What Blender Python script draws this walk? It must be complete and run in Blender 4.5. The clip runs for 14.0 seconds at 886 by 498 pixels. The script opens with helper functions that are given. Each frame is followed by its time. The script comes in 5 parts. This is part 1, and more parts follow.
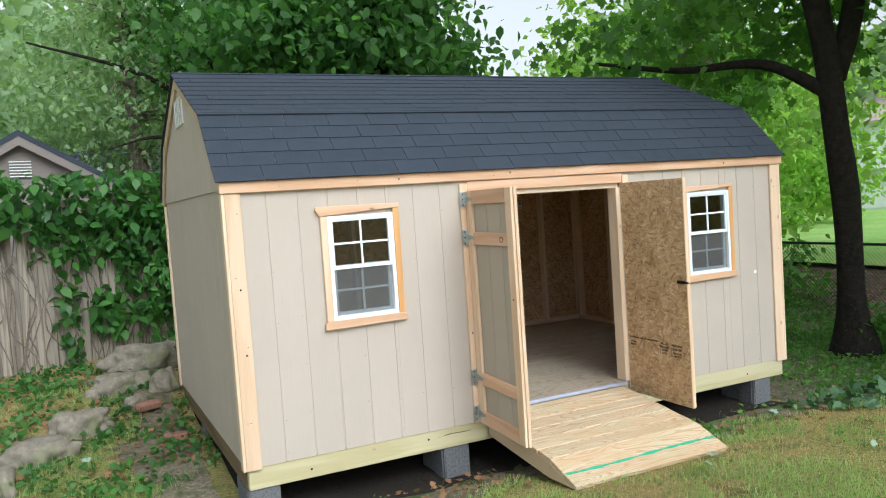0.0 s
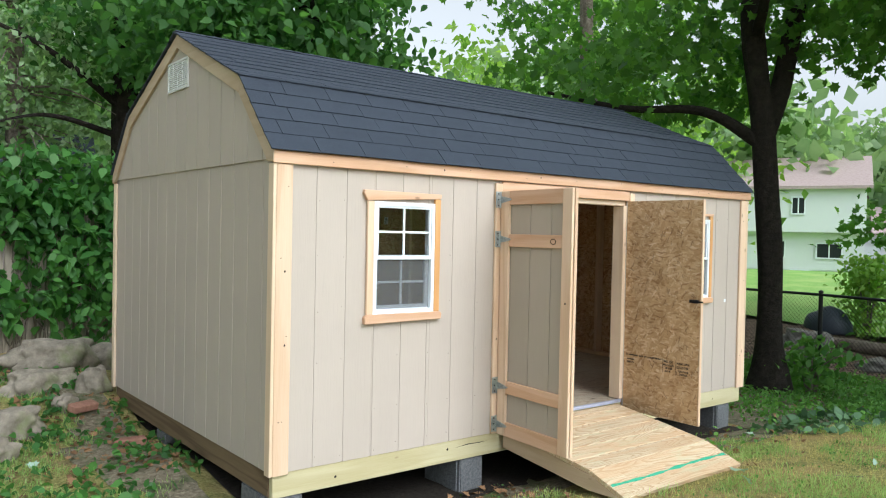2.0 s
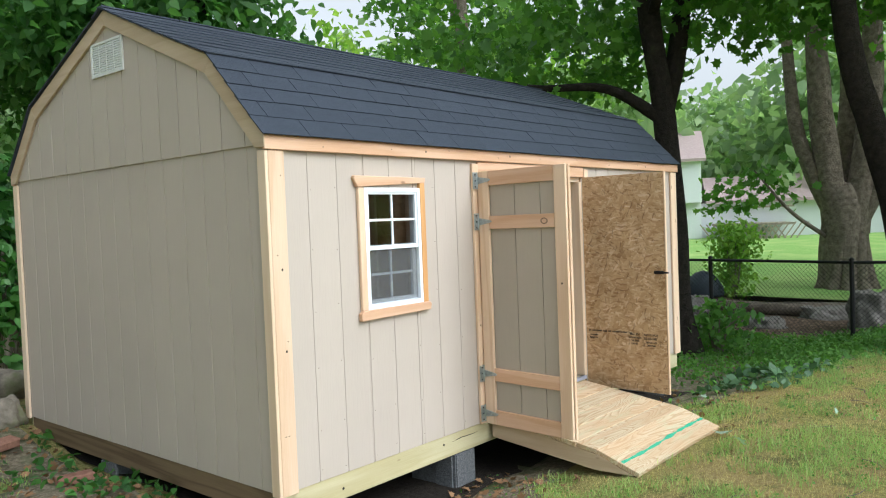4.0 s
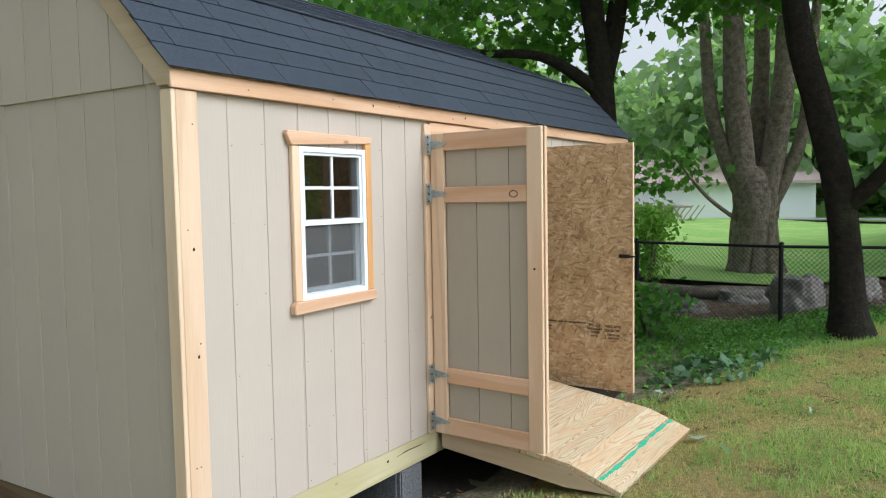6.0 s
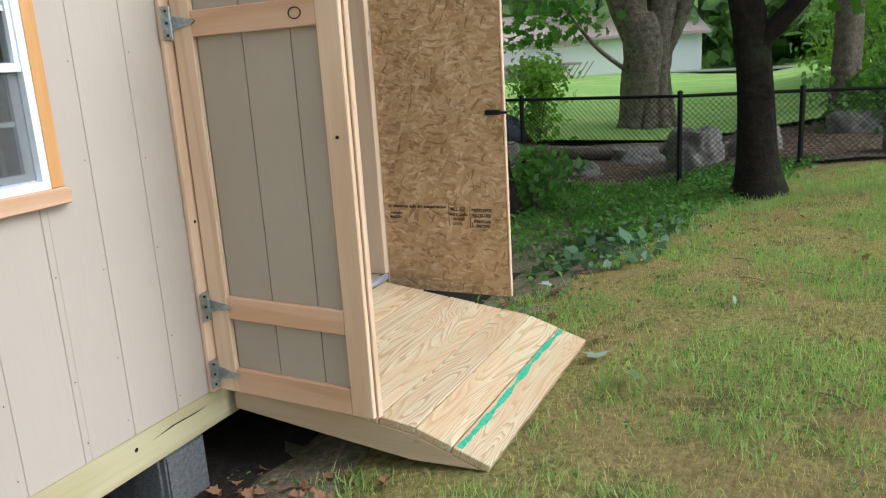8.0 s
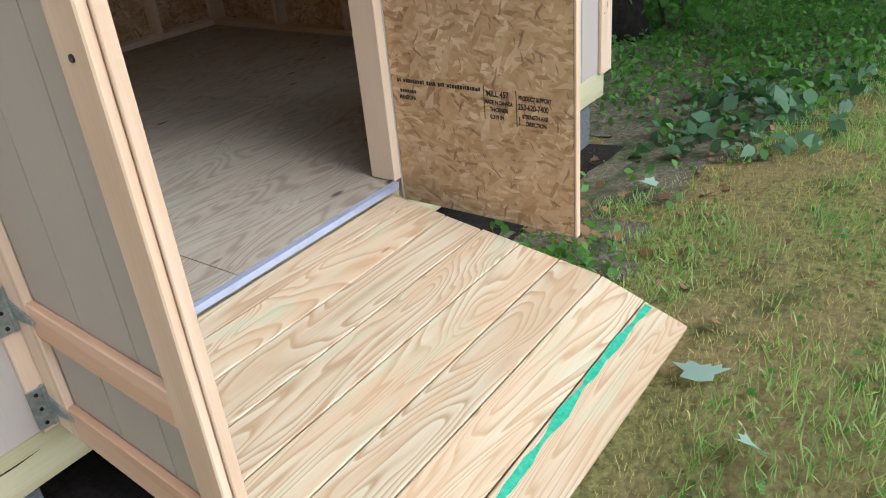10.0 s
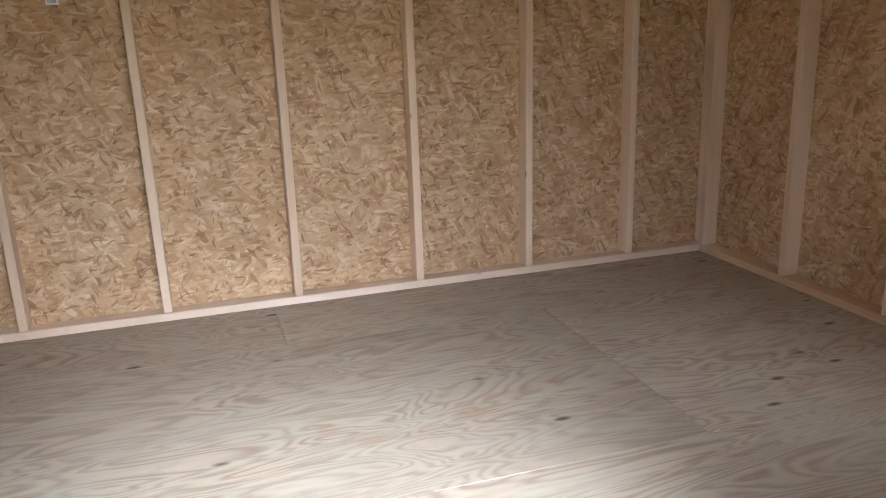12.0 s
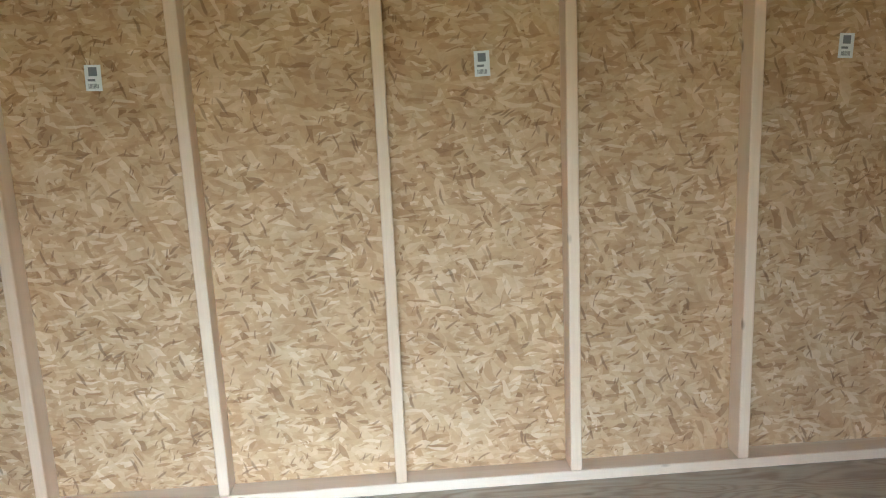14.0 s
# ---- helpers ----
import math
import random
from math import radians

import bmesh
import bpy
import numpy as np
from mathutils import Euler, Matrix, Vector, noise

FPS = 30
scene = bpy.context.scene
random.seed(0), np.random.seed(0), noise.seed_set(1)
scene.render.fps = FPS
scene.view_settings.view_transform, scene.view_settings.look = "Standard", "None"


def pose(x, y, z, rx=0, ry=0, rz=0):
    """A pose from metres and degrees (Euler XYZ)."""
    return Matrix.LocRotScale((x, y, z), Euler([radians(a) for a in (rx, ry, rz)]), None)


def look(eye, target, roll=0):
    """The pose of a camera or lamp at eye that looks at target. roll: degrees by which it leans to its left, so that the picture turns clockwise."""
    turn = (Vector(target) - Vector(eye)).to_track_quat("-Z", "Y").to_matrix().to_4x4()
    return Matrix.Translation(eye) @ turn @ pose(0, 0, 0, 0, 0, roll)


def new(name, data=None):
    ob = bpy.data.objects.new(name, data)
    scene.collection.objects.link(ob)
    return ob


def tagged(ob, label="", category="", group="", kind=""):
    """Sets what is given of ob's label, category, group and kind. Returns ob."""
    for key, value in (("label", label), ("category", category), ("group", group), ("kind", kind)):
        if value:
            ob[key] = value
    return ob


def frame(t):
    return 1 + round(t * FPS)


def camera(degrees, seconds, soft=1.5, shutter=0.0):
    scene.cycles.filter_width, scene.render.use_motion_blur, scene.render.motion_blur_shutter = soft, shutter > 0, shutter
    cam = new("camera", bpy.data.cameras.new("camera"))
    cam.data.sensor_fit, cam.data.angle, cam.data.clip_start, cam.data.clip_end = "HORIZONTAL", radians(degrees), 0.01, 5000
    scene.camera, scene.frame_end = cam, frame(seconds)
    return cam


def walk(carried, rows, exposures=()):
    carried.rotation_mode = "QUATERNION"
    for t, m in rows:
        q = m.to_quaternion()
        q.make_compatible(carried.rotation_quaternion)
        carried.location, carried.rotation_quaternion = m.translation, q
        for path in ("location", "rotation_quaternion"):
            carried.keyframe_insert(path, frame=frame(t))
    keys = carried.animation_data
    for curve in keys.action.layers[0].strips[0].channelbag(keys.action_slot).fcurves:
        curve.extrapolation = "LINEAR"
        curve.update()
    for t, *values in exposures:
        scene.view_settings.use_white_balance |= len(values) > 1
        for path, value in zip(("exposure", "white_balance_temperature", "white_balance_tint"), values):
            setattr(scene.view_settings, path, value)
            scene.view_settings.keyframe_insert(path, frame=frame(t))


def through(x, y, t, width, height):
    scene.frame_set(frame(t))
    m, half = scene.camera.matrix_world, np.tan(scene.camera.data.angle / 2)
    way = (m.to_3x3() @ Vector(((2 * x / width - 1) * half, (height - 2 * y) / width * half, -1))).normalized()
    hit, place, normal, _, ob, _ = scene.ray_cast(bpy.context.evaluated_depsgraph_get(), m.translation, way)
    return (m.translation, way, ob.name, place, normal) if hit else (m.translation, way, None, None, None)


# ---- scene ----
cam = camera(59.5, 14.0, soft=1.1)
PATH = [
    (0, (-0.883, -4.917, 1.799), (-0.018, -3.118, 1.682), -3.9),
    (0.5, (-1.17, -4.707, 1.742), (-0.185, -2.969, 1.632), -2.9),
    (1, (-1.474, -4.497, 1.693), (-0.414, -2.802, 1.619), -1.5),
    (1.5, (-1.679, -4.194, 1.635), (-0.567, -2.532, 1.611), 0.2),
    (2, (-1.935, -3.966, 1.572), (-0.696, -2.396, 1.534), 1.2),
    (2.5, (-2.188, -3.742, 1.569), (-0.84, -2.267, 1.47), 0.3),
    (3, (-2.327, -3.469, 1.554), (-0.879, -2.091, 1.492), -0.6),
    (3.2, (-2.399, -3.4, 1.546), (-0.928, -2.046, 1.512), -0.7),
    (5.3, (-2.175, -2.706, 1.573), (-0.589, -1.496, 1.426), -3.9),
    (5.5, (-2.111, -2.613, 1.549), (-0.501, -1.433, 1.421), -3.0),
    (6, (-1.9, -2.422, 1.527), (-0.226, -1.335, 1.394), -1.0),
    (6.5, (-1.54, -2.316, 1.5), (0.179, -1.314, 1.297), -1.9),
    (7, (-1.194, -2.196, 1.464), (0.578, -1.318, 1.164), -1.9),
    (7.5, (-0.818, -2.068, 1.411), (0.967, -1.245, 1.042), -3.0),
    (7.7, (-0.662, -2.044, 1.368), (1.115, -1.221, 0.961), -3.4),
    (10, (1.087, -1.676, 1.383), (2.479, -0.605, 0.427), -5.5),
    (10.5, (1.445, -1.48, 1.406), (2.675, -0.233, 0.441), -2.7),
    (11, (1.684, -1.234, 1.504), (2.669, 0.278, 0.642), -2.4),
    (11.5, (1.917, -0.998, 1.497), (2.593, 0.775, 0.863), -3.1),
    (12, (2.064, -0.627, 1.511), (2.64, 1.211, 0.973), -2.0),
    (12.5, (2.159, -0.352, 1.555), (2.701, 1.509, 1.064), -2.6),
    (13, (2.302, -0.081, 1.531), (2.687, 1.843, 1.143), -2.4),
    (13.5, (2.42, 0.189, 1.535), (2.622, 2.148, 1.186), -2.0),
    (14, (2.492, 0.493, 1.615), (2.604, 2.451, 1.224), -2.6),
]
EXPOSURES = [
    (0, 0.66, 5950, 6), (3, 0.74, 5950, 6), (6, 0.6, 5900, 7), (7.7, 0.58, 5950, 8), (10, 0.72, 5600, 10), (10.5, 0.72, 5650, 14), (11, 1.05, 5800, 20), (11.5, 1.9, 5600, 15), (12, 2.85, 5450, 11), (12.5, 3.45, 5300, 7), (14, 3.42, 4900, -3),
]
walk(cam, [(t, look(eye, target, roll)) for t, eye, target, roll in PATH], EXPOSURES)

# ---- world, sun and exposure ----
world = bpy.data.worlds.new("overcast_sky")
scene.world = world
world.use_nodes = True
wn, wl = world.node_tree.nodes, world.node_tree.links
wn.clear()
sky = wn.new("ShaderNodeTexSky")
sky.sky_type = "NISHITA"
sky.sun_disc = False
sky.sun_elevation, sky.sun_rotation = radians(43), radians(174)
sky.dust_density, sky.ozone_density = 4.0, 1.0
grey = wn.new("ShaderNodeHueSaturation")
grey.inputs["Saturation"].default_value = 0.12
wbg = wn.new("ShaderNodeBackground")
wbg.inputs["Strength"].default_value = 0.15
wout = wn.new("ShaderNodeOutputWorld")
wl.new(sky.outputs[0], grey.inputs["Color"])
wl.new(grey.outputs[0], wbg.inputs["Color"])
wl.new(wbg.outputs[0], wout.inputs["Surface"])

sun_data = bpy.data.lights.new("sun", "SUN")
sun_data.energy, sun_data.angle, sun_data.color = 0.55, radians(42), (1.0, 0.98, 0.94)
sun_ob = new("sun", sun_data)
sun_ob.matrix_world = look((1.3, -8.3, 7.9), (0.5, 0.0, 0.0))


# ---- materials ----
def material(name, rough=0.7, metal=0.0, spec=0.4):
    m = bpy.data.materials.new(name)
    m.use_nodes = True
    n, l = m.node_tree.nodes, m.node_tree.links
    b = n["Principled BSDF"]
    b.inputs["Roughness"].default_value = rough
    b.inputs["Metallic"].default_value = metal
    b.inputs["Specular IOR Level"].default_value = spec
    return m, n, l, b


def coords(n, l, scale=(1, 1, 1), rot=(0, 0, 0), shuffle=False):
    """Object coordinates, scaled and turned; shuffle gives each object its own stretch of the pattern."""
    tc = n.new("ShaderNodeTexCoord")
    mp = n.new("ShaderNodeMapping")
    mp.inputs["Scale"].default_value = scale
    mp.inputs["Rotation"].default_value = [radians(a) for a in rot]
    src = tc.outputs["Object"]
    if shuffle:
        oi = n.new("ShaderNodeObjectInfo")
        mu = n.new("ShaderNodeMath")
        mu.operation = "MULTIPLY"
        mu.inputs[1].default_value = 37.0
        l.new(oi.outputs["Random"], mu.inputs[0])
        ad = n.new("ShaderNodeVectorMath")
        l.new(src, ad.inputs[0])
        l.new(mu.outputs[0], ad.inputs[1])
        src = ad.outputs[0]
    l.new(src, mp.inputs["Vector"])
    return mp.outputs[0]


def noise_tex(n, l, vec, scale, detail=4, rough=0.6, distort=0.0):
    t = n.new("ShaderNodeTexNoise")
    t.inputs["Scale"].default_value = scale
    t.inputs["Detail"].default_value = detail
    t.inputs["Roughness"].default_value = rough
    t.inputs["Distortion"].default_value = distort
    l.new(vec, t.inputs["Vector"])
    return t.outputs["Fac"]


def ramp(n, l, fac, stops):
    r = n.new("ShaderNodeValToRGB")
    e = r.color_ramp.elements
    while len(e) < len(stops):
        e.new(0.5)
    for k, (p, c) in zip(e, stops):
        k.position, k.color = p, (*c, 1) if len(c) == 3 else c
    l.new(fac, r.inputs["Fac"])
    return r.outputs["Color"]


def mix(n, l, fac, a, b, blend="MIX"):
    m = n.new("ShaderNodeMix")
    m.data_type, m.blend_type = "RGBA", blend
    for sock, v in ((m.inputs["Factor"], fac), (m.inputs["A"], a), (m.inputs["B"], b)):
        if isinstance(v, (int, float)):
            sock.default_value = v
        elif isinstance(v, tuple):
            sock.default_value = (*v, 1)
        else:
            l.new(v, sock)
    return m.outputs["Result"]


def math_node(n, l, op, a, b=0.0):
    m = n.new("ShaderNodeMath")
    m.operation = op
    for sock, v in zip(m.inputs, (a, b)):
        if isinstance(v, (int, float)):
            sock.default_value = v
        else:
            l.new(v, sock)
    return m.outputs[0]


def bump(n, l, b, height, strength=0.3, dist=0.01):
    k = n.new("ShaderNodeBump")
    k.inputs["Strength"].default_value = strength
    k.inputs["Distance"].default_value = dist
    l.new(height, k.inputs["Height"])
    l.new(k.outputs[0], b.inputs["Normal"])


def tone(n, l, colour, amount):
    """Each object a little lighter or darker."""
    oi = n.new("ShaderNodeObjectInfo")
    v = math_node(n, l, "MULTIPLY_ADD", oi.outputs["Random"], amount)
    v.node.inputs[2].default_value = 1 - amount / 2
    return mix(n, l, 1.0, colour, v, "MULTIPLY")


def wood(name, axis, light, dark, rings=26.0, knots=True, rough=0.65, wide=9.0, shuffle=True, var=0.12):
    """Sawn softwood: the contours of a stretched noise make the grain along the axis."""
    m, n, l, b = material(name, rough)
    sc = [wide, wide, wide]
    sc["xyz".index(axis)] = wide * 0.07
    v = coords(n, l, sc, shuffle=shuffle)
    f = noise_tex(n, l, v, 1.0, 2, 0.45, 0.4)
    g = math_node(n, l, "SINE", math_node(n, l, "MULTIPLY", f, rings))
    g = math_node(n, l, "MULTIPLY_ADD", g, 0.5)
    g.node.inputs[2].default_value = 0.5
    sc2 = [220, 220, 220]
    sc2["xyz".index(axis)] = 6
    fine = noise_tex(n, l, coords(n, l, sc2), 1.0, 3, 0.7)
    c = ramp(n, l, g, [(0.0, light), (0.55, tuple(0.75 * p + 0.25 * q for p, q in zip(light, dark))), (1.0, dark)])
    c = mix(n, l, 0.35, c, ramp(n, l, fine, [(0.3, dark), (0.7, light)]))
    blot = noise_tex(n, l, coords(n, l, (1, 1, 1), shuffle=shuffle), 5.0, 3)
    c = mix(n, l, math_node(n, l, "MULTIPLY", blot, 0.4), c, tuple(0.5 * p + 0.5 * q for p, q in zip(light, dark)))
    if knots:
        vo = n.new("ShaderNodeTexVoronoi")
        vo.inputs["Scale"].default_value = 1.0
        ks = [7.0, 7.0, 7.0]
        ks["xyz".index(axis)] = 3.0
        l.new(coords(n, l, ks, shuffle=shuffle), vo.inputs["Vector"])
        k = ramp(n, l, vo.outputs["Distance"], [(0.03, (1, 1, 1)), (0.075, (0, 0, 0))])
        c = mix(n, l, math_node(n, l, "MULTIPLY", k, 0.65), c, (0.16, 0.075, 0.03))
    l.new(tone(n, l, c, var), b.inputs["Base Color"])
    bump(n, l, b, fine, 0.25, 0.002)
    return m


def paint(name, colour, rough=0.6, grain=0.25, axis="z", var=0.04):
    """Painted board with the pressed grain of its surface showing through."""
    m, n, l, b = material(name, rough)
    sc = [110, 110, 110]
    sc["xyz".index(axis)] = 5
    f = noise_tex(n, l, coords(n, l, sc), 1.0, 4, 0.65, 0.6)
    big = noise_tex(n, l, coords(n, l), 1.7, 4)
    dirt = noise_tex(n, l, coords(n, l), 9.0, 5, 0.7)
    c = ramp(n, l, big, [(0.3, tuple(0.93 * p for p in colour)), (0.7, colour)])
    c = mix(n, l, ramp(n, l, f, [(0.25, (0.16, 0.16, 0.16)), (0.5, (0, 0, 0))]), c, tuple(0.72 * p for p in colour))
    c = mix(n, l, ramp(n, l, dirt, [(0.62, (0, 0, 0)), (0.85, (0.18, 0.18, 0.18))]), c, tuple(0.6 * p for p in colour))
    l.new(tone(n, l, c, var), b.inputs["Base Color"])
    bump(n, l, b, f, grain, 0.003)
    return m


def strand_board(name):
    """Oriented strand board: long thin flakes of several sizes and directions laid over each other."""
    m, n, l, b = material(name, 0.7)
    cols = [(0.0, (0.34, 0.195, 0.09)), (0.15, (0.51, 0.325, 0.165)), (0.5, (0.62, 0.43, 0.24)), (0.85, (0.71, 0.525, 0.325)), (1.0, (0.82, 0.66, 0.46))]
    sp = n.new("ShaderNodeSeparateXYZ")
    l.new(coords(n, l), sp.inputs[0])
    cb = n.new("ShaderNodeCombineXYZ")
    l.new(math_node(n, l, "ADD", sp.outputs[0], sp.outputs[1]), cb.inputs[0])
    l.new(sp.outputs[2], cb.inputs[1])
    warp = n.new("ShaderNodeTexNoise")
    warp.inputs["Scale"].default_value = 8.0
    warp.inputs["Detail"].default_value = 2.0
    l.new(cb.outputs[0], warp.inputs["Vector"])
    w = n.new("ShaderNodeVectorMath")
    w.operation = "MULTIPLY_ADD"
    w.inputs[1].default_value = (0.055, 0.055, 0.0)
    l.new(warp.outputs["Color"], w.inputs[0])
    l.new(cb.outputs[0], w.inputs[2])
    result, height = None, None
    for k, (ang, sx, sy, few) in enumerate([(80, 14, 50, 0), (35, 20, 75, 0.5), (125, 18, 60, 0.5), (165, 26, 100, 0.5), (60, 16, 52, 0.6), (5, 22, 84, 0.68)]):
        turn = n.new("ShaderNodeMapping")
        turn.inputs["Rotation"].default_value = (0, 0, radians(ang))
        turn.inputs["Location"].default_value = (k * 3.1, k * 1.7, 0)
        l.new(w.outputs[0], turn.inputs["Vector"])
        mp = n.new("ShaderNodeMapping")
        mp.inputs["Scale"].default_value = (sx, sy, 1)
        l.new(turn.outputs[0], mp.inputs["Vector"])
        vo = n.new("ShaderNodeTexVoronoi")
        vo.voronoi_dimensions = "2D"
        vo.inputs["Scale"].default_value = 1.0
        l.new(mp.outputs[0], vo.inputs["Vector"])
        sep = n.new("ShaderNodeSeparateColor")
        l.new(vo.outputs["Color"], sep.inputs[0])
        c = ramp(n, l, sep.outputs[0], cols)
        if result is None:
            result, height = c, sep.outputs[1]
        else:
            pick = ramp(n, l, sep.outputs[2], [(few, (0, 0, 0)), (few + 0.02, (0.8, 0.8, 0.8))])
            result = mix(n, l, pick, result, c)
            height = mix(n, l, pick, height, sep.outputs[1])
    # dark slivers
    for ang, sx, sy, ox in ((70, 13, 75, 9.0), (150, 16, 85, 4.0), (110, 26, 140, 2.0)):
        turn = n.new("ShaderNodeMapping")
        turn.inputs["Rotation"].default_value = (0, 0, radians(ang))
        turn.inputs["Location"].default_value = (ox, ox * 0.7, 0)
        l.new(w.outputs[0], turn.inputs["Vector"])
        mp = n.new("ShaderNodeMapping")
        mp.inputs["Scale"].default_value = (sx, sy, 1)
        l.new(turn.outputs[0], mp.inputs["Vector"])
        vo = n.new("ShaderNodeTexVoronoi")
        vo.voronoi_dimensions = "2D"
        vo.inputs["Scale"].default_value = 1.0
        l.new(mp.outputs[0], vo.inputs["Vector"])
        sep = n.new("ShaderNodeSeparateColor")
        l.new(vo.outputs["Color"], sep.inputs[0])
        near = ramp(n, l, vo.outputs["Distance"], [(0.28, (1, 1, 1)), (0.42, (0, 0, 0))])
        rare = ramp(n, l, sep.outputs[1], [(0.955, (0, 0, 0)), (0.97, (0.65, 0.65, 0.65))])
        result = mix(n, l, mix(n, l, 1.0, near, rare, "MULTIPLY"), result, (0.23, 0.13, 0.065))
    mid = noise_tex(n, l, coords(n, l), 7.0, 4, 0.65)
    result = mix(n, l, 0.6, result, ramp(n, l, mid, [(0.3, (0.70, 0.66, 0.60)), (0.65, (1, 1, 1))]), "MULTIPLY")
    big = noise_tex(n, l, coords(n, l), 1.8, 4)
    result = mix(n, l, 0.55, result, ramp(n, l, big, [(0.3, (0.78, 0.74, 0.70)), (0.7, (1, 1, 1))]), "MULTIPLY")
    l.new(result, b.inputs["Base Color"])
    bump(n, l, b, height, 0.25, 0.002)
    return m


def plywood(name):
    """Floor sheet: wild peeled grain running along x, with plugs and grey weathering."""
    m, n, l, b = material(name, 0.55)
    f = noise_tex(n, l, coords(n, l, (1.1, 5.2, 5.2), shuffle=True), 1.0, 2.5, 0.5, 0.7)
    g = math_node(n, l, "SINE", math_node(n, l, "MULTIPLY", f, 120.0))
    g = math_node(n, l, "MULTIPLY_ADD", g, 0.5)
    g.node.inputs[2].default_value = 0.5
    c = ramp(n, l, g, [(0.0, (0.50, 0.43, 0.33)), (0.6, (0.42, 0.345, 0.255)), (1.0, (0.285, 0.215, 0.15))])
    big = noise_tex(n, l, coords(n, l, (1, 2.2, 1), shuffle=True), 1.5, 4)
    c = mix(n, l, ramp(n, l, big, [(0.35, (0, 0, 0)), (0.7, (0.55, 0.55, 0.55))]), c, (0.34, 0.30, 0.24))
    fine = noise_tex(n, l, coords(n, l, (7, 190, 190)), 1.0, 3, 0.7)
    c = mix(n, l, 0.3, c, ramp(n, l, fine, [(0.3, (0.24, 0.18, 0.13)), (0.7, (0.52, 0.45, 0.36))]))
    vo = n.new("ShaderNodeTexVoronoi")
    vo.inputs["Scale"].default_value = 1.0
    l.new(coords(n, l, (3.0, 7.5, 1), shuffle=True), vo.inputs["Vector"])
    k = ramp(n, l, vo.outputs["Distance"], [(0.05, (0.95, 0.95, 0.95)), (0.12, (0, 0, 0))])
    sep = n.new("ShaderNodeSeparateColor")
    l.new(vo.outputs["Color"], sep.inputs[0])
    k = mix(n, l, 1.0, k, ramp(n, l, sep.outputs[0], [(0.12, (0, 0, 0)), (0.17, (1, 1, 1))]), "MULTIPLY")
    pale = noise_tex(n, l, coords(n, l, (1, 3.0, 1), shuffle=True), 2.1, 4, 0.6, 0.4)
    c = mix(n, l, ramp(n, l, pale, [(0.46, (0, 0, 0)), (0.66, (0.4, 0.4, 0.4))]), c, (0.46, 0.45, 0.35))
    rust = noise_tex(n, l, coords(n, l, (1.4, 4.0, 1), shuffle=True), 2.6, 4, 0.6, 0.3)
    c = mix(n, l, ramp(n, l, rust, [(0.60, (0, 0, 0)), (0.74, (0.5, 0.5, 0.5))]), c, (0.36, 0.22, 0.13))
    stain = noise_tex(n, l, coords(n, l, (1, 2.5, 1), shuffle=True), 3.2, 5, 0.65)
    c = mix(n, l, ramp(n, l, stain, [(0.58, (0, 0, 0)), (0.8, (0.6, 0.6, 0.6))]), c, (0.17, 0.115, 0.075))
    c = mix(n, l, k, c, (0.075, 0.045, 0.028))
    l.new(tone(n, l, c, 0.14), b.inputs["Base Color"])
    bump(n, l, b, fine, 0.15, 0.002)
    return m


def speckled(name, stops, scale, rough=0.9, bumpy=0.5, detail=6, second=None, spec=0.25, dist=0.02):
    m, n, l, b = material(name, rough, spec=spec)
    f = noise_tex(n, l, coords(n, l), scale, detail, 0.7)
    c = ramp(n, l, f, stops)
    if second:
        g = noise_tex(n, l, coords(n, l), second[0], 4, 0.6)
        c = mix(n, l, ramp(n, l, g, [(second[2], (0, 0, 0)), (second[3], (1, 1, 1))]), c, second[1])
    l.new(tone(n, l, c, 0.1), b.inputs["Base Color"])
    bump(n, l, b, f, bumpy, dist)
    return m


def leaf_material(name, dark, light, through=0.35, rough=0.5):
    """Leaves that vary one by one and let some light through."""
    m, n, l, b = material(name, rough, spec=0.3)
    g = n.new("ShaderNodeNewGeometry")
    c = ramp(n, l, g.outputs["Random Per Island"], [(0.0, dark), (0.6, tuple(0.5 * p + 0.5 * q for p, q in zip(dark, light))), (1.0, light)])
    big = noise_tex(n, l, coords(n, l), 0.9, 3)
    c = mix(n, l, 0.45, c, ramp(n, l, big, [(0.3, dark), (0.7, light)]))
    l.new(c, b.inputs["Base Color"])
    t = n.new("ShaderNodeBsdfTranslucent")
    l.new(mix(n, l, 1.0, c, (1.3, 1.5, 0.7), "MULTIPLY"), t.inputs["Color"])
    ms = n.new("ShaderNodeMixShader")
    ms.inputs[0].default_value = through
    l.new(b.outputs[0], ms.inputs[1])
    l.new(t.outputs[0], ms.inputs[2])
    l.new(ms.outputs[0], n["Material Output"].inputs["Surface"])
    return m


def plain(name, colour, rough=0.5, metal=0.0, var=0.12, scale=30.0):
    m, n, l, b = material(name, rough, metal)
    f = noise_tex(n, l, coords(n, l), scale, 4)
    c = ramp(n, l, f, [(0.3, tuple(p * (1 - var) for p in colour)), (0.7, tuple(min(1, p * (1 + var)) for p in colour))])
    l.new(c, b.inputs["Base Color"])
    return m


